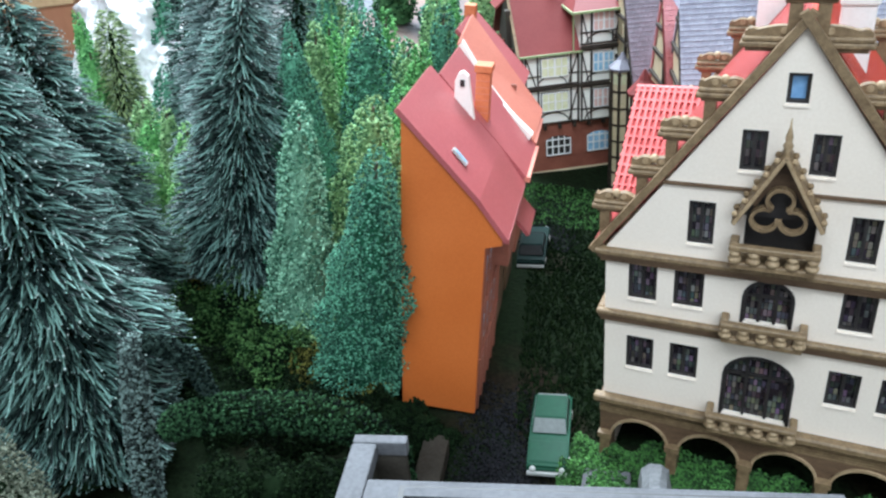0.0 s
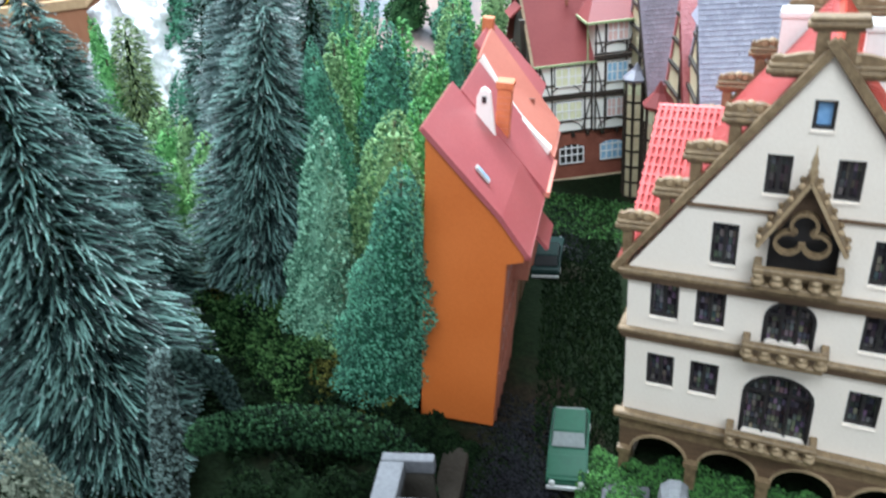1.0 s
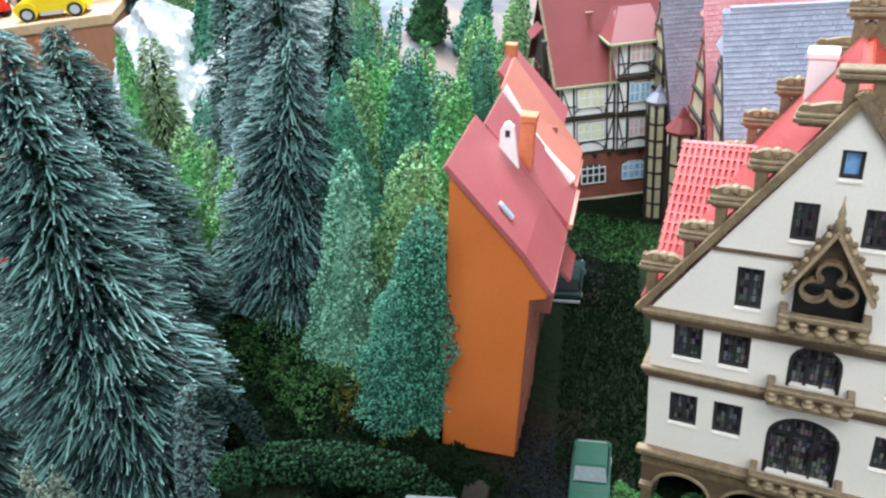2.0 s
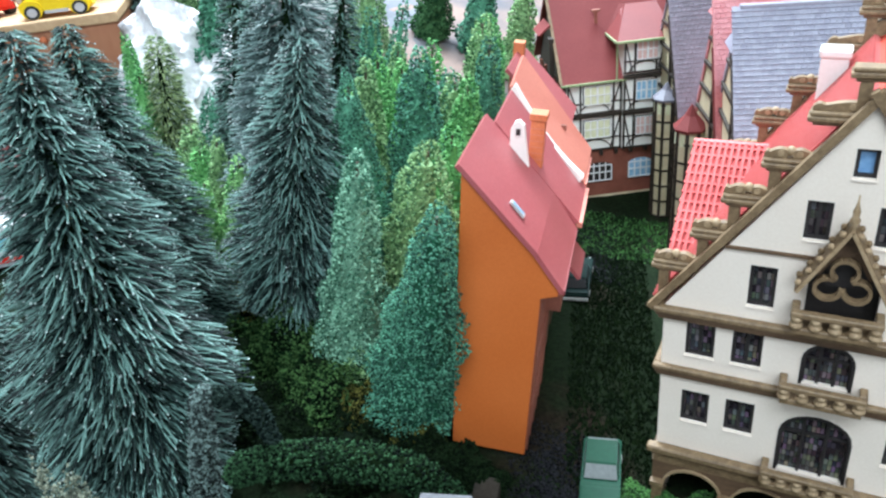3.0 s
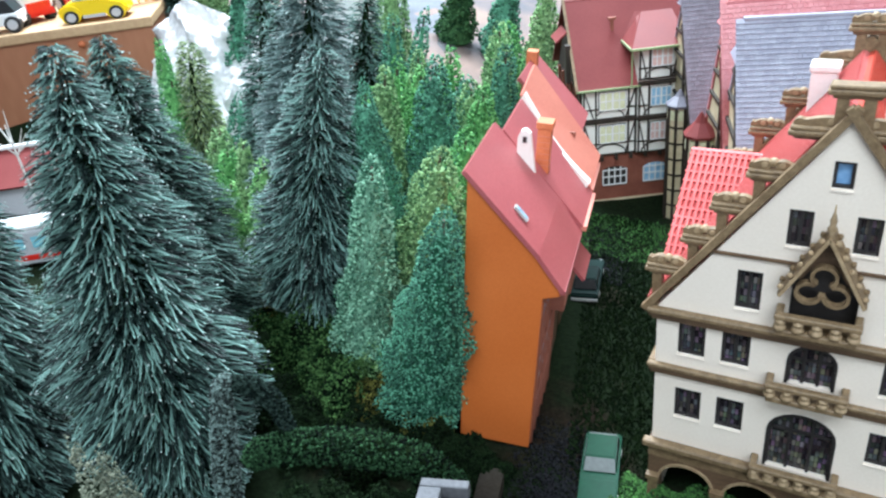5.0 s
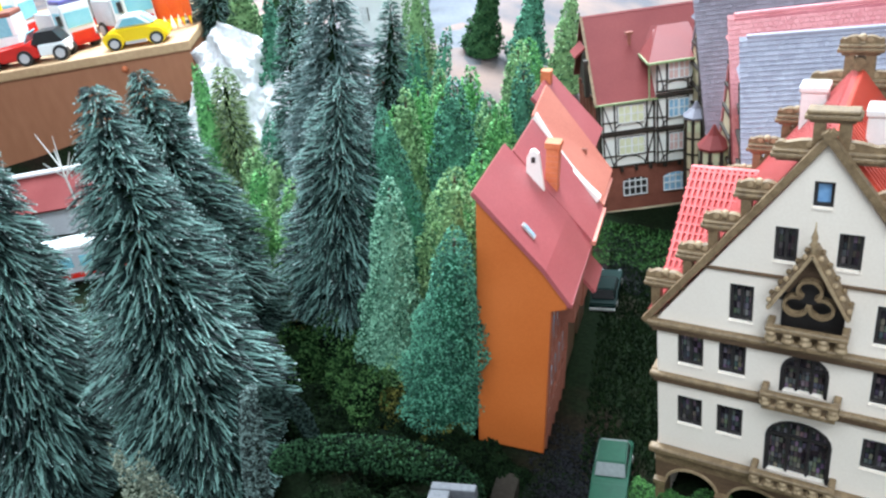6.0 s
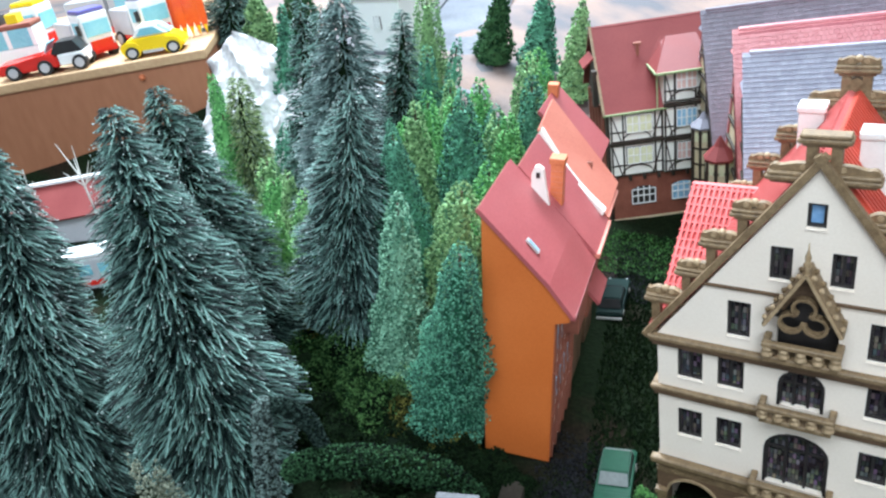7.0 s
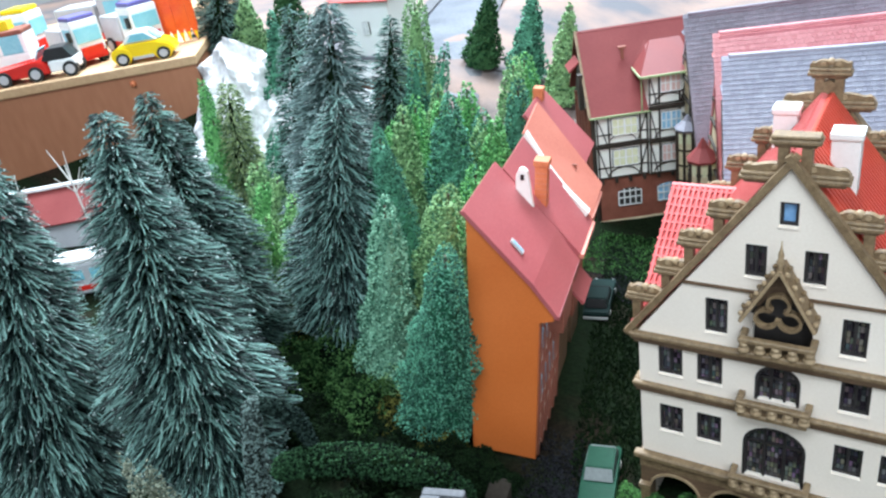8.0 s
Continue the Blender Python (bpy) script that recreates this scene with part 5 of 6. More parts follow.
foam_tree((-0.6700, 0.5200, 0.1900), (-0.7000, 0.5300), 0.0350, "darkleaf", "dark green foam conifer on the rock", 71, size=0.002)
foam_tree((-0.5700, 0.3800, 0.1700), (-0.6000, 0.3900), 0.0250, "teal", "teal foam conifer behind the rock", 72, size=0.0018)
foam_tree((-0.2900, 0.2100, 0.1100), (-0.3150, 0.2150), 0.0220, "lime", "green foam conifer in the wood", 73, bulge=0.5)
foam_tree((-0.2400, 0.3600, 0.1250), (-0.2600, 0.3650), 0.0260, "lime", "green foam conifer in the wood", 74, bulge=0.5)

foam_tree((-0.1950, 0.2000, 0.1230), (-0.2180, 0.2050), 0.0200, "olive", "olive foam conifer behind the row houses", 75, bulge=0.5)
foam_tree((-0.2120, 0.2250, 0.1180), (-0.2350, 0.2300), 0.0200, "teal", "teal foam conifer in the wood", 76, bulge=0.5)
foam_tree((-0.2450, 0.2150, 0.1270), (-0.2700, 0.2200), 0.0190, "lime", "bright green foam conifer in the wood", 77, bulge=0.5)

# undergrowth
rng = random.Random(9)
for i, (x, y, r, h, mt) in enumerate((
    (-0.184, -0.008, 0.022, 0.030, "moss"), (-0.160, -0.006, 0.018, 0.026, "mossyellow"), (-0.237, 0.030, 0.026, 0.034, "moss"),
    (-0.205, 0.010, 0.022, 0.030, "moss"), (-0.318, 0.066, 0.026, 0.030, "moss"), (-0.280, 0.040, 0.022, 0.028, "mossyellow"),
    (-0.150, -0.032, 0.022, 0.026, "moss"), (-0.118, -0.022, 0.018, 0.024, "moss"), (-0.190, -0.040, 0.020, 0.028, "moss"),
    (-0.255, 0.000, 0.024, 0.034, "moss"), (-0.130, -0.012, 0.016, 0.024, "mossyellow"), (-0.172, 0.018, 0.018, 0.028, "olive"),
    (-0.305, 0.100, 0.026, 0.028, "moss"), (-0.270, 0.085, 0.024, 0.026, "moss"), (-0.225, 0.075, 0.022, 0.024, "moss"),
    # The first three hide the wall's foot and paint its shade in dark moss.
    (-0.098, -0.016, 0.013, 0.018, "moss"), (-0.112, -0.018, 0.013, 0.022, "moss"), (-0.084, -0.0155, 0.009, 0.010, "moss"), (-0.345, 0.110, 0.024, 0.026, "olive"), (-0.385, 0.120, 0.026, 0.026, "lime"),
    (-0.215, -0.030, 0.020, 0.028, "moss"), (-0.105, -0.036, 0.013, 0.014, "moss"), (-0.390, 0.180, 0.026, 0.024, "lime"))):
    # Light painted by place: moss further back takes the lit copy.
    mt = "moss_lit" if mt == "moss" and y > -0.015 else mt
    shrub(x, y, r, r * rng.uniform(0.8, 1.1), h, mt, "low moss shrub among the trees, lit or shaded tone in its colour" if mt in ("moss", "moss_lit") else "low mossy shrub among the trees", 100 + i)

# Near-black moss carries the shade under the bent conifer.
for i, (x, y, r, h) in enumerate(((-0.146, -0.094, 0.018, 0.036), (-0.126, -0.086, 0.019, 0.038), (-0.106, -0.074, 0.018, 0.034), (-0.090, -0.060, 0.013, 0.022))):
    shrub(x, y, r, r * 0.7, h, "moss", "moss bank with shade in its colour below the bent conifer", 160 + i, size=0.0008, n=2600)

# lichen cushion and the two limp, bent-over conifers at the front
shrub(-0.1900, -0.1515, 0.0165, 0.013, 0.084, "dry", "round grey-green lichen cushion", 140, size=0.0007, n=7000, group="lichen")


def limp(name, label, pts, radii, material, seed, size=0.0012, n=2600):
    """A foam conifer bent along a line of points."""
    t = thing(name, label, "tree", None, "limp conifers")
    pts = [Vector(p) for p in pts]
    stem = bmesh.new()
    rings = []
    for p, r in zip(pts, radii):
        rings.append([stem.verts.new(p + Vector((math.cos(2 * math.pi * i / 10), 0.5 * math.sin(2 * math.pi * i / 10), math.sin(2 * math.pi * i / 10))) * r * 0.7) for i in range(10)])
    for a, c in zip(rings, rings[1:]):
        for i in range(10):
            stem.faces.new((a[i], a[(i + 1) % 10], c[(i + 1) % 10], c[i]))
    stem.faces.new(rings[0])
    stem.faces.new(rings[-1][::-1])
    # Near-black filling gives the gaps in the foliage painted shade.
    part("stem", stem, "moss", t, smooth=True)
    g = np.random.default_rng(seed)
    seg = g.integers(0, len(pts) - 1, n)
    f = g.random(n)
    P = np.array([list(p) for p in pts])
    R = np.array(radii)
    c = P[seg] * (1 - f)[:, None] + P[seg + 1] * f[:, None]
    r = R[seg] * (1 - f) + R[seg + 1] * f
    d = g.normal(size=(n, 3))
    d /= np.linalg.norm(d, axis=1)[:, None]
    clumps("foliage", c + d * (r * g.uniform(0.8, 1.1, n))[:, None], size * g.uniform(0.6, 1.4, n), material, t, seed)
    return t


limp("conifer", "limp green conifer bent over on its side", [(-0.1555, -0.1030, 0.0500), (-0.1520, -0.1000, 0.0520), (-0.1440, -0.0945, 0.0530), (-0.1260, -0.0860, 0.053), (-0.1080, -0.0760, 0.048), (-0.0930, -0.0650, 0.036), (-0.0850, -0.0560, 0.018), (-0.0830, -0.0520, -0.012)], (0.0052, 0.0066, 0.0074, 0.0080, 0.0085, 0.0080, 0.0070, 0.0050), "tealdim", 150, size=0.0008, n=9000)
limp("conifer", "limp greyish conifer with a drooping side branch", [(-0.1860, -0.1050, -0.014), (-0.1745, -0.1055, 0.032), (-0.1660, -0.1055, 0.066), (-0.1610, -0.1050, 0.088), (-0.1590, -0.1030, 0.0925)], (0.0066, 0.0062, 0.0055, 0.0040, 0.0024), "greywilt", 151, size=0.0008, n=6000)
limp("conifer", "grey drooping conifer branch", [(-0.1590, -0.1020, 0.0900), (-0.1530, -0.0960, 0.0850), (-0.1480, -0.0900, 0.0740), (-0.1450, -0.0880, 0.0540)], (0.0028, 0.0040, 0.0042, 0.0030), "greymoss", 152, size=0.0008, n=3000)


# ---------------------------------------------------------------- grass, gravel
def tufts(name, label, region, n, height, material, seed, z=None):
    g = np.random.default_rng(seed)
    verts, faces = [], []
    for i in range(n):
        x, y = region(g)
        zz = ground_height(x, y) if z is None else z
        hgt = height * g.uniform(0.5, 1.3)
        a = g.random() * 6.283
        w = 0.0008
        lean = g.normal(0, 0.4, 2) * hgt
        k = len(verts)
        verts += [(x - w * math.cos(a), y - w * math.sin(a), zz - 0.001), (x + w * math.cos(a), y + w * math.sin(a), zz - 0.001), (x + lean[0] + w * math.cos(a + 1), y + lean[1] + w * math.sin(a + 1), zz + hgt), (x + lean[0] * 0.4, y + lean[1] * 0.4 + w, zz + hgt * 0.6)]
        faces += [(k, k + 1, k + 2), (k, k + 2, k + 3), (k + 1, k + 3, k + 2), (k, k + 3, k + 1)]
    ob = raw(name, verts, faces, material)
    return tagged(ob, label, "grass", kind="stuff")


def front_lawn(g):
    return g.uniform(-0.024, 0.125), g.uniform(-0.055, 0.006)


def side_lawn(g):
    y = g.uniform(0.0, 0.30)
    c = -0.030 - 0.30 * y
    return c + g.uniform(-0.022, 0.030), y


def square(g):
    return g.uniform(-0.150, -0.045), g.uniform(0.230, 0.300)


def foam_lawn(label, region, n, height, material, seed):
    """Loose heaps of foam flakes, uneven in height."""
    g = np.random.default_rng(seed)
    c = []
    for i in range(n):
        x, y = region(g)
        heap = max(0.12, 0.55 + 0.9 * noise.noise((x * 85, y * 85, 2.0)))
        c.append((x, y, ground_height(x, y) + height * heap * g.random() ** 0.5))
    ob = clumps("grass", np.array(c), 0.00062 * g.uniform(0.6, 1.5, n), material, None, seed)
    return tagged(ob, label, "grass", kind="stuff")


foam_lawn("bright green foam grass in loose heaps before the town hall", front_lawn, 42000, 0.0115, "turf", 201)
# Shade beside the hall is painted by this darker grass.
tufts("grass", "green scatter grass beside the town hall, darkened for the shade there", side_lawn, 8000, 0.0026, "shadeturf", 202)
tufts("grass", "green scatter grass before the half-timbered house", square, 3500, 0.0024, "turf", 203)


def stones(name, label, region, n, size, seed):
    g = np.random.default_rng(seed)
    c = []
    for i in range(n):
        x, y = region(g)
        c.append((x, y, ground_height(x, y) + 0.0004))
    ob = clumps(name, np.array(c), size * g.uniform(0.5, 1.4, n), "gravel", None, seed)
    return tagged(ob, label, "gravel", kind="stuff")


def lane(g):
    y = min(g.uniform(-0.085, 0.035), g.uniform(-0.060, 0.060))
    return -0.0575 - 0.26 * y + g.normal(0, 0.011), y


def far_lane(g):
    y = g.uniform(0.19, 0.285)
    return -0.105 - 0.30 * (y - 0.22) + g.normal(0, 0.010), y


stones("gravel", "grey gravel lane beside the orange house, shade in its colour", lane, 8000, 0.0007, 301)
stones("gravel", "grey gravel before the half-timbered house, shade in its colour", far_lane, 4200, 0.0008, 302)


# ---------------------------------------------------------------- cars in the lane
def model_saloon(name, label, x, y, turn, paint, length=0.050, width=0.0185, glass="haze"):
    z = ground_height(x, y) + 0.0012
    car = thing(name, label, "car", pose(x, y, z, 0, 0, turn), "model cars")
    l, w = length / 2, width / 2
    side = [(-l, 0.0028), (-l, 0.0080), (-l * 0.55, 0.0092), (-l * 0.34, 0.0098), (l * 0.40, 0.0098), (l * 0.92, 0.0082), (l, 0.0068), (l, 0.0028)]
    bm = bmesh.new()
    a = [bm.verts.new((px, -w, pz)) for px, pz in side]
    c = [bm.verts.new((px, w, pz)) for px, pz in side]
    bm.faces.new(a)
    bm.faces.new(c[::-1])
    for i in range(len(side)):
        bm.faces.new((a[i], c[i], c[(i + 1) % len(side)], a[(i + 1) % len(side)]))
    bmesh.ops.bevel(bm, geom=bm.edges[:], offset=0.0010, segments=2, affect="EDGES")
    part("body", bm, paint, car, smooth=False)
    bm = bmesh.new()
    lo = [bm.verts.new(v) for v in ((-l * 0.78, -w * 0.92, 0.0080), (l * 0.24, -w * 0.92, 0.0094), (l * 0.24, w * 0.92, 0.0094), (-l * 0.78, w * 0.92, 0.0080))]
    hi = [bm.verts.new(v) for v in ((-l * 0.62, -w * 0.80, 0.0152), (l * 0.02, -w * 0.80, 0.0152), (l * 0.02, w * 0.80, 0.0152), (-l * 0.62, w * 0.80, 0.0152))]
    bm.faces.new(lo[::-1])
    bm.faces.new(hi)
    for i in range(4):
        bm.faces.new((lo[i], lo[(i + 1) % 4], hi[(i + 1) % 4], hi[i]))
    bmesh.ops.bevel(bm, geom=bm.edges[:], offset=0.0006, segments=2, affect="EDGES")
    cabin = part("cabin", bm, paint, car)
    part("windscreen", slab((l * 0.228, -w * 0.84, 0.0100), (l * 0.228, w * 0.84, 0.0100), (l * 0.036, w * 0.76, 0.0147), (l * 0.036, -w * 0.76, 0.0147), -0.0007), glass, cabin, "cloudy windscreen")
    part("rear_window", slab((-l * 0.768, w * 0.84, 0.0090), (-l * 0.768, -w * 0.84, 0.0090), (-l * 0.640, -w * 0.74, 0.0145), (-l * 0.640, w * 0.74, 0.0145), -0.0007), glass, cabin)
    for sgn in (-1, 1):
        part("side_window", slab((-l * 0.66, sgn * w * 0.905, 0.0104), (l * 0.16, sgn * w * 0.905, 0.0104), (l * 0.01, sgn * w * 0.825, 0.0146), (-l * 0.58, sgn * w * 0.825, 0.0146), -0.0004 * sgn), "toyblack", cabin)
        part("headlight", ball(l * 0.985, sgn * w * 0.70, 0.0058, 0.0016, seg=8, rings=5), "silver", car, "round headlight")
        for px in (-l * 0.62, l * 0.62):
            t = part("wheel", drum(px, sgn * (w - 0.0042), sgn * (w - 0.0002), 0.0030, 0.0042), "rubber", car)
            part("hub", drum(px, sgn * (w - 0.0004), sgn * (w + 0.0003), 0.0030, 0.0022), "silver", t)
    part("bumper", box(l - 0.0004, l + 0.0014, -w * 0.98, w * 0.98, 0.0032, 0.0050, 0.0005), "silver", car, "silver bumper")
    part("bumper", box(-l - 0.0014, -l + 0.0004, -w * 0.98, w * 0.98, 0.0032, 0.0050, 0.0005), "silver", car)
    return car


model_saloon("toy_car", "green model saloon car with silver bumper, parked in the lane", -0.0345, 0.0020, -76, "paintgreen")
model_saloon("toy_car", "grey-green model car parked behind the orange house", -0.1035, 0.1800, 103, "darkpaint", glass="toyblack")


# ---------------------------------------------------------------- foreground pieces
def build_front_pieces():
    f = thing("parapet", "weathered grey concrete parapet frame at the layout's edge", "parapet", None)
    f.matrix_basis = pose(-0.0696, -0.0997, 0, 0, 0, 17.4)
    for x0, x1, y0, y1 in ((0.0, 0.0185, -0.0040, 0.0), (0.0, 0.0085, -0.100, -0.0042), (0.0087, 0.150, -0.0300, -0.0200)):
        part("coping", box(x0, x1, y0, y1, 0.064, 0.070, 0.0008), "ashlar", f)
        part("wall", box(x0 + 0.001, x1 - 0.001, y0 + 0.001, y1 - 0.001, -0.016, 0.0638), "slab", f)
    part("inset_strip", box(0.020, 0.150, -0.0290, -0.0235, 0.0702, 0.0712), "frame", f)
    part("top_strip", box(0.022, 0.150, -0.0285, -0.0250, 0.0714, 0.0722), "ashlar", f)
    slabt = thing("paving_slab", "worn brown-grey slab lying in the gravel", "slab", pose(-0.0800, -0.0350, ground_height(-0.08, -0.035) - 0.001, 0, 0, 15))
    part("plate", box(-0.0062, 0.0062, -0.0175, 0.0175, 0.0, 0.0085, 0.0008), "slab", slabt)
    st = thing("stone_ornament", "broken pale grey stone arch piece on the lawn", "ornament", pose(0.0195, -0.0230, ground_height(0.0195, -0.023) - 0.001, 0, 0, 12))
    outline = [(-0.0070, 0.0), (-0.0074, 0.0120), (-0.0062, 0.0185), (-0.0030, 0.0225), (0.0012, 0.0232), (0.0040, 0.0200), (0.0058, 0.0140), (0.0062, 0.0), (0.0034, 0.0), (0.0030, 0.0110), (0.0008, 0.0150), (-0.0022, 0.0148), (-0.0040, 0.0100), (-0.0042, 0.0)]
    bm = prism(outline, -0.0090, 0.0050)
    bmesh.ops.subdivide_edges(bm, edges=[e for e in bm.edges if abs(e.verts[0].co.y - e.verts[1].co.y) > 0.01], cuts=4)
    for v in bm.verts:
        v.co.x += 0.0014 * noise.noise(v.co * 190)
        v.co.z += 0.0016 * noise.noise(v.co * 160 + Vector((3, 0, 0))) * (v.co.z > 0.004)
    part("block", bm, "palestone", st)
    lo = thing("low_wall", "low rough concrete slab overgrown with grass", "wall block", pose(-0.0005, -0.0260, ground_height(0.0, -0.026) - 0.001, 0, 0, 10))
    bm = box(-0.0110, 0.0095, -0.017, 0.0110, 0.0, 0.0100, 0.0012)
    for v in bm.verts:
        v.co.z += 0.0016 * noise.noise(v.co * 120) * (v.co.z > 0.004)
    part("block", bm, "ashlar", lo)
    crest = np.random.default_rng(77)
    spots = np.column_stack((crest.normal(-0.001, 0.0045, 900), crest.normal(-0.002, 0.0065, 900), 0.0098 + 0.0025 * crest.random(900)))
    clumps("moss_patch", spots[np.abs(spots[:, 0]) < 0.009], 0.0008 * crest.uniform(0.6, 1.4, int((np.abs(spots[:, 0]) < 0.009).sum())), "turf", lo, 78)


build_front_pieces()


# ---------------------------------------------------------------- pale rock and the far ground
def build_rock():
    verts, faces = [], []
    nu, nv = 150, 76
    a, b = Vector((-0.705, 0.305, -0.03)), Vector((-0.430, 0.320, -0.03))
    for j in range(nv + 1):
        for i in range(nu + 1):
            u, v = i / nu, j / nv
            p = a.lerp(b, u)
            hgt = (0.118 + 0.22 * u if u < 0.22 else 0.166 - 0.09 * (u - 0.22))
            back = Vector((-0.03, 0.085, 0)) * v
            p = p + back + Vector((0, 0, hgt * v))
            k = Vector((u * 9, v * 5, 0))
            d = noise.noise(k) * 0.022 + noise.noise(k * 2.3) * 0.010 + (0.5 - abs(noise.noise(k * 4.3))) * 0.007 + (0.5 - abs(noise.noise(k * 9.7))) * 0.0035 + noise.noise(k * 21) * 0.0012
            p += Vector((0.25, -0.85, 0.3)) * d
            verts.append(p)
    for j in range(nv):
        for i in range(nu):
            k = j * (nu + 1) + i
            faces.append((k, k + 1, k + nu + 2, k + nu + 1))
    ob = raw("rock_face", verts, faces, "rock", None, "", True)
    tagged(ob, "white plaster rock face behind the wood", "rock", kind="structure")


build_rock()


def build_far_things():
    # white house before the pale ground
    h = thing("white_house", "plain white model house with an orange-red roof", "model house", Matrix.Translation((-0.4850, 0.4500, ground_height(-0.485, 0.45))))
    part("wall", box(-0.048, 0.028, 0.0, 0.060, 0.0, 0.150), "toywhite", h)
    part("base_course", box(-0.0485, 0.0285, -0.0012, 0.0, 0.0, 0.055), "brick", h)
    part("ledge", box(-0.050, 0.030, -0.004, 0.0, 0.082, 0.086), "slatedark", h)
    part("canopy", slab((-0.050, -0.012, 0.062), (0.030, -0.012, 0.062), (0.030, 0.0, 0.074), (-0.050, 0.0, 0.074), 0.003), "toywhite", h)
    part("roof", slab((-0.055, -0.008, 0.152), (0.034, -0.008, 0.152), (0.034, 0.031, 0.185), (-0.055, 0.031, 0.185), 0.003), "tile", h)
    part("roof", slab((-0.055, 0.031, 0.185), (0.034, 0.031, 0.185), (0.034, 0.066, 0.152), (-0.055, 0.066, 0.152), 0.003), "tile", h)
    lattice_window(h, -0.012, -0.002, 0.112, 0.126, -0.0014, "toygrey")
    # grey road running away
    road = [Vector((-0.47, 0.52)), Vector((-0.53, 0.66)), Vector((-0.62, 0.90)), Vector((-0.76, 1.30)), Vector((-0.95, 1.90))]
    verts, faces = [], []
    for i, p in enumerate(road):
        for s in (-0.055, 0.055):
            verts.append((p.x + s, p.y, ground_height(p.x + s, p.y) + 0.005))
    for i in range(len(road) - 1):
        faces.append((2 * i, 2 * i + 1, 2 * i + 3, 2 * i + 2))
    tagged(raw("road", verts, faces, "roadgrey"), "pale grey road over the far ground", "road", kind="structure")
    for off in (-0.062, 0.062):
        ev, ef = [], []
        for p in road:
            for s in (-0.012, 0.012):
                ev.append((p.x + off + s, p.y, ground_height(p.x + off + s, p.y) + 0.008))
        for i in range(len(road) - 1):
            ef.append((2 * i, 2 * i + 1, 2 * i + 3, 2 * i + 2))
        tagged(raw("road_edge", ev, ef, "ashlar"), "grey plaster edge of the far road", "road edge", kind="structure")
    # red barn and a coach by the brown board
    z = ground_height(-0.66, 0.12)
    barn = thing("barn", "low barn with a dark red roof and white edge", "model house", pose(-0.690, 0.135, z, 0, 0, 38))
    part("wall", box(-0.07, 0.07, -0.03, 0.03, 0.0, 0.035), "toygrey", barn)
    part("roof", slab((-0.078, -0.038, 0.033), (0.078, -0.038, 0.033), (0.078, 0.0, 0.060), (-0.078, 0.0, 0.060), 0.003), "maroon", barn)
    part("roof", slab((-0.078, 0.0, 0.060), (0.078, 0.0, 0.060), (0.078, 0.038, 0.033), (-0.078, 0.038, 0.033), 0.003), "maroon", barn)
    part("white_edge", box(-0.079, 0.079, -0.003, 0.003, 0.060, 0.0635, 0.0008), "toywhite", barn)
    z = ground_height(-0.56, 0.08)
    coach = thing("railway_coach", "grey and white model railway coach with red stripe", "train car", pose(-0.545, 0.060, z, 0, 0, 40))
    part("body", box(-0.07, 0.07, -0.013, 0.013, 0.005, 0.036, 0.0025), "toygrey", coach)
    part("stripe", box(-0.0705, 0.0705, -0.0135, 0.0135, 0.009, 0.014, 0.0003), "toyred", coach)
    part("roof", box(-0.071, 0.071, -0.0125, 0.0125, 0.036, 0.040, 0.0015), "toywhite", coach)
    for i in range(7):
        part("window", box(-0.062 + i * 0.0185, -0.050 + i * 0.0185, -0.0136, -0.0130, 0.020, 0.030), "toyblue", coach)
    for px in (-0.05, 0.05):
        for sgn in (-1, 1):
            part("wheel", drum(px, sgn * 0.008, sgn * 0.011, 0.0045, 0.0045), "rubber", coach)
    # bare bleached twig tree
    for x, y, hh, sd in ((-0.640, 0.118, 0.115, 1), (-0.700, 0.090, 0.085, 2)):
        z = ground_height(x, y) - 0.002
        t = thing("bare_tree", "bare bleached twig tree", "tree", Matrix.Translation((x, y, z)), "bare trees")
        g = random.Random(sd)
        part("trunk", taper((0, 0, 0), (-0.004, 0.0, hh * 0.7), 0.0016, 0.0009), "dead", t)
        for i in range(7):
            p = Vector((-0.004, 0.0, hh * g.uniform(0.55, 0.7)))
            part("twig", taper(p, p + Vector((g.uniform(-0.02, 0.02), g.uniform(-0.015, 0.015), hh * g.uniform(0.12, 0.38))), 0.0008, 0.0003, 5), "dead", t)


build_far_things()


# ---------------------------------------------------------------- shelf with toy vehicles
SHELF = Matrix.Translation((-0.9544, 0.1885, 0)) @ Matrix.Rotation(math.atan2(0.629, 0.777), 4, "Z")
TOP = 0.118


def shelf_matrix(along, back, turn=0.0):
    return SHELF @ Matrix.Translation((along, back, TOP)) @ Matrix.Rotation(radians(turn), 4, "Z")


def build_shelf():
    s = thing("shelf", "brown board shelf with a pale wooden top", "shelf", SHELF)
    part("front_board", box(-0.60, 0.300, 0.0, 0.018, -0.08, TOP - 0.012), "board", s)
    part("top_board", box(-0.60, 0.302, -0.004, 0.55, TOP - 0.012, TOP, 0.002), "boardtop", s)
    part("end_board", box(0.282, 0.300, 0.0181, 0.50, -0.08, TOP - 0.0121), "board", s)
    part("screw", ball(0.215, -0.0015, TOP - 0.022, 0.0042, seg=10, rings=6), "brickch", s, "round screw head", True)


build_shelf()


def wheels(parent, xs, half, r):
    for px in xs:
        for sgn in (-1, 1):
            w = part("wheel", drum(px, sgn * (half - 0.009), sgn * (half + 0.001), r, r, seg=18), "rubber", parent)
            part("rim", drum(px, sgn * (half + 0.0004), sgn * (half + 0.0022), r, r * 0.62, seg=14), "toygrey", w)


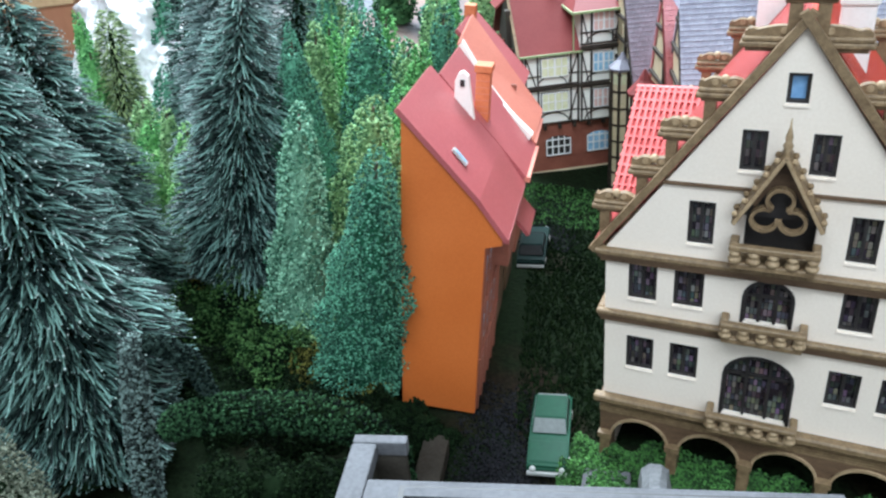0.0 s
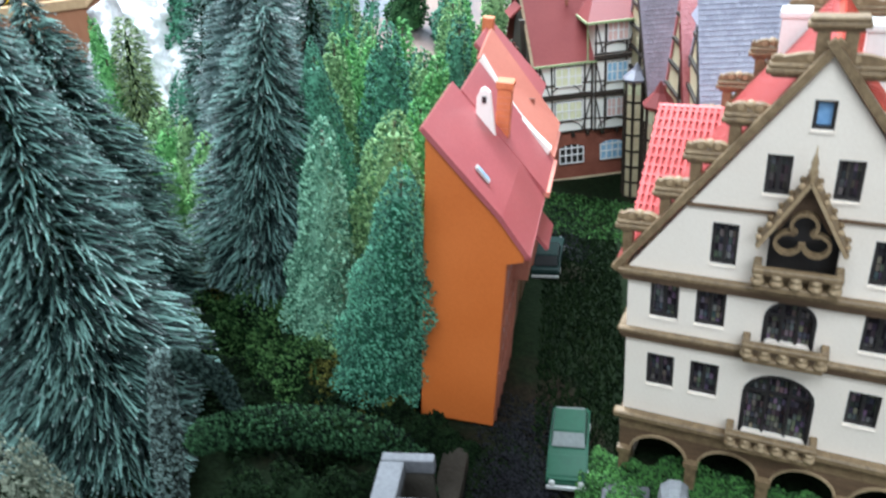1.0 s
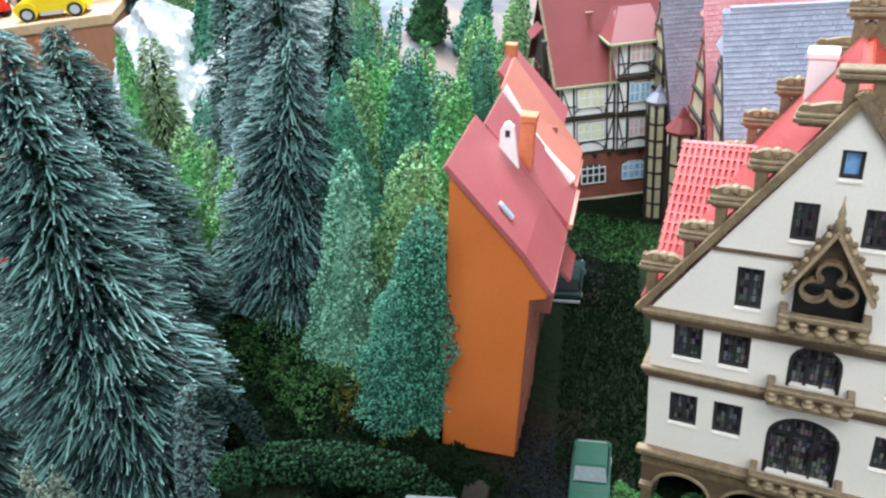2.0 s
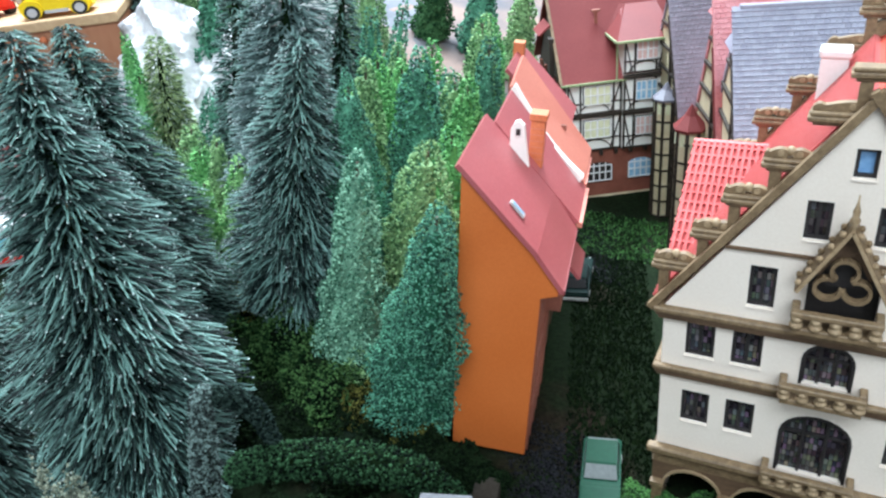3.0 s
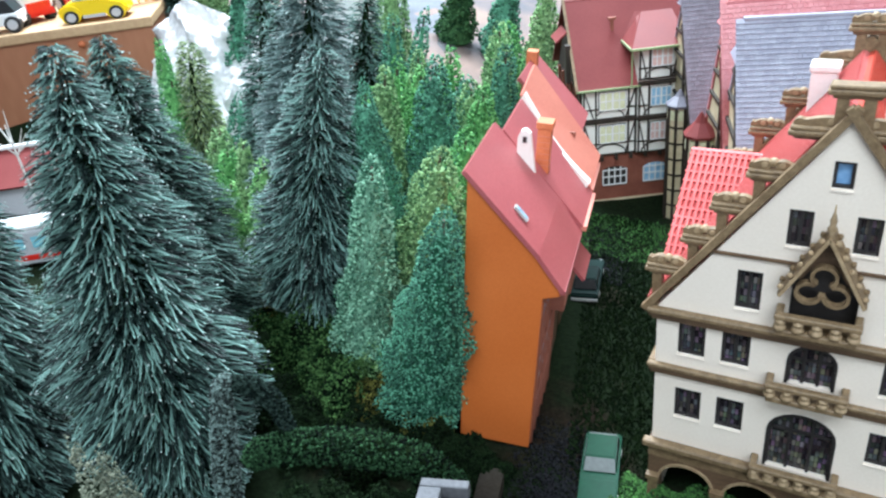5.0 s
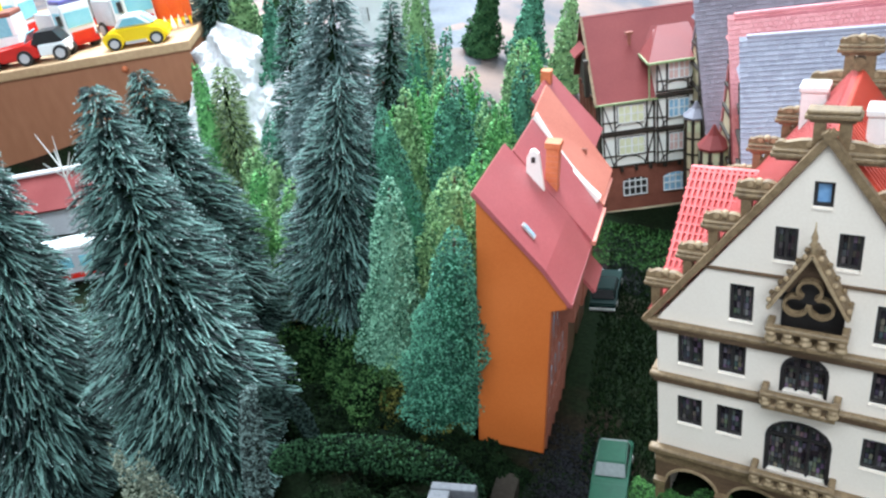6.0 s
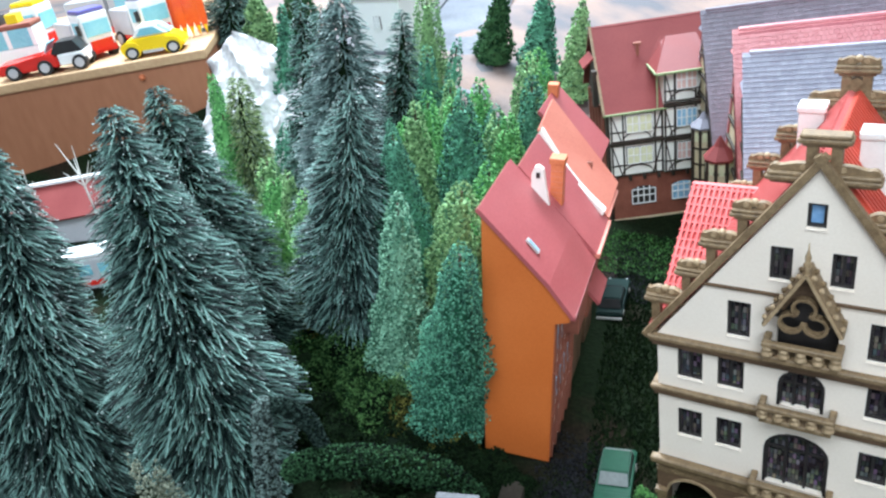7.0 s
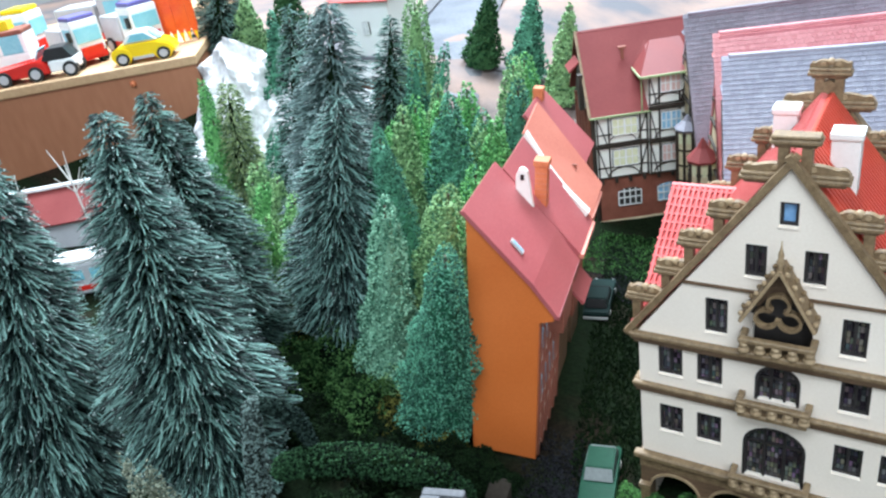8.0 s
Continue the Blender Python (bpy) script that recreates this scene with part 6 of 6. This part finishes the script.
def toy_beetle():
    c = thing("toy_car", "yellow brick-toy car with round arches and white roof", "toy car", shelf_matrix(0.236, 0.028, 0) @ Matrix.Diagonal((0.95, 0.95, 0.86, 1)), "toy vehicles")
    prof = [(-0.042, 0.008), (-0.042, 0.020), (-0.032, 0.026), (-0.020, 0.029), (0.022, 0.029), (0.035, 0.025), (0.043, 0.016), (0.043, 0.008)]
    bm = prism(prof, -0.019, 0.019)
    bmesh.ops.bevel(bm, geom=bm.edges[:], offset=0.002, segments=2, affect="EDGES")
    part("body", bm, "yellow", c)
    bm = prism([(-0.024, 0.029), (-0.012, 0.044), (0.010, 0.044), (0.026, 0.029)], -0.016, 0.016)
    bmesh.ops.bevel(bm, geom=bm.edges[:], offset=0.0015, segments=2, affect="EDGES")
    cab = part("cabin", bm, "toywhite", c, "white cabin")
    part("side_window", prism([(-0.017, 0.031), (-0.009, 0.041), (0.008, 0.041), (0.019, 0.031)], -0.0168, -0.0161), "toyblue", cab)
    part("windscreen", slab((0.0268, -0.013, 0.0300), (0.0268, 0.013, 0.0300), (0.0125, 0.013, 0.0430), (0.0125, -0.013, 0.0430), -0.0008), "toyblue", cab)
    for px in (-0.027, 0.028):
        part("wheel_arch", drum(px, -0.0215, -0.0188, 0.0125, 0.0125, seg=18), "yellow", c)
        part("wheel_arch", drum(px, 0.0188, 0.0215, 0.0125, 0.0125, seg=18), "yellow", c)
    part("sill", box(-0.013, 0.014, -0.0205, -0.0191, 0.006, 0.010), "toygrey", c)
    wheels(c, (-0.027, 0.028), 0.021, 0.0092)


def toy_roadster():
    c = thing("toy_car", "red and white open brick-toy car", "toy car", shelf_matrix(0.100, 0.026, 0), "toy vehicles")
    bm = prism([(-0.060, 0.007), (-0.060, 0.019), (-0.010, 0.022), (0.004, 0.026), (0.016, 0.022), (0.018, 0.007)], -0.018, 0.018)
    bmesh.ops.bevel(bm, geom=bm.edges[:], offset=0.002, segments=2, affect="EDGES")
    part("body", bm, "toyred", c)
    part("tail", box(0.0182, 0.052, -0.017, 0.017, 0.008, 0.022, 0.002), "toywhite", c, "white rear body")
    part("hood", prism([(0.010, 0.0225), (0.020, 0.037), (0.042, 0.037), (0.050, 0.0225)], -0.015, 0.015), "toyblack", c, "black folded hood")
    part("windscreen", slab((0.004, -0.014, 0.026), (0.004, 0.014, 0.026), (0.012, 0.014, 0.038), (0.012, -0.014, 0.038), 0.001), "toyblue", c)
    wheels(c, (-0.040, 0.000, 0.044), 0.019, 0.0095)


def toy_truck(along, back, cab_mat, trim, label, turn=0.0, scale=1.0):
    c = thing("toy_truck", label, "toy truck", shelf_matrix(along, back, turn) @ Matrix.Scale(scale, 4), "toy vehicles")
    part("chassis", box(-0.055, 0.035, -0.020, 0.020, 0.008, 0.016), "toyred", c)
    part("cab", box(0.000, 0.035, -0.021, 0.021, 0.0162, 0.062, 0.003), cab_mat, c)
    part("windscreen", box(0.0352, 0.0366, -0.018, 0.018, 0.032, 0.052), "toyblue", c)
    part("side_window", box(0.010, 0.030, -0.0225, -0.0212, 0.034, 0.052), "toyblue", c)
    part("roof_spoiler", box(0.002, 0.033, -0.019, 0.019, 0.0622, 0.068, 0.002), trim, c)
    part("grille", box(0.0352, 0.0370, -0.016, 0.016, 0.012, 0.026), "toyred", c)
    part("mirror", box(0.030, 0.034, -0.028, -0.0226, 0.036, 0.050, 0.001), "toyblack", c)
    part("load", box(-0.055, -0.004, -0.021, 0.021, 0.0162, 0.050, 0.002), "toygrey", c)
    wheels(c, (-0.040, 0.022), 0.0215, 0.0105)


def toy_bus():
    c = thing("toy_bus", "white brick-toy coach with big blue windows", "toy bus", shelf_matrix(0.040, 0.082, 0) @ Matrix.Scale(0.9, 4), "toy vehicles")
    part("body", box(-0.075, 0.045, -0.023, 0.023, 0.009, 0.034, 0.003), "toywhite", c)
    part("glazing", box(-0.066, 0.044, -0.0225, 0.0225, 0.0342, 0.060), "toyblue", c, "clear blue window band")
    for px in (-0.066, -0.030, 0.006, 0.042):
        part("pillar", box(px - 0.0030, px + 0.0030, -0.0232, 0.0232, 0.0342, 0.060), "toywhite", c)
    part("roof", box(-0.075, 0.045, -0.023, 0.023, 0.0602, 0.067, 0.002), "brick", c, "dull red roof")
    for i, mt in enumerate(("yellow", "toyred", "toyblack", "yellow")):
        part("roof_box", box(-0.066 + i * 0.025, -0.050 + i * 0.025, -0.012, 0.012, 0.0672, 0.080), mt, c)
    wheels(c, (-0.052, 0.024), 0.0235, 0.0105)


toy_beetle()
toy_roadster()
toy_bus()
toy_truck(0.140, 0.082, "toywhite", "toypurple", "white and red brick-toy truck with violet roof", -48, 0.95)
toy_truck(0.212, 0.105, "toywhite", "toypurple", "white brick-toy camper with violet roof", -48)
toy_truck(0.150, 0.210, "toygrey", "toygrey", "grey brick-toy truck at the back of the shelf", -10, 1.2)
toy_truck(0.020, 0.190, "toywhite", "yellow", "white and yellow brick-toy truck at the back", -10, 1.1)
FL = thing("flame_bunting", "orange-red plastic flame ornament with yellow tips", "ornament", shelf_matrix(0.268, 0.105, 0))
for i in range(6):
    part("strip", prism([(-0.0308 + i * 0.0095, 0.110), (-0.0203 + i * 0.0095, 0.110), (-0.0206 + i * 0.0095, 0.020), (-0.0256 + i * 0.0095, 0.0), (-0.0305 + i * 0.0095, 0.020)], -0.002 + 0.001 * (i % 2), 0.002 + 0.001 * (i % 2)), "flame", FL)
    part("yellow_tip", prism([(-0.0268 + i * 0.0095, 0.013), (-0.0222 + i * 0.0095, 0.013), (-0.024 + i * 0.0095, 0.0)], -0.0035, -0.0024), "yellow", FL)
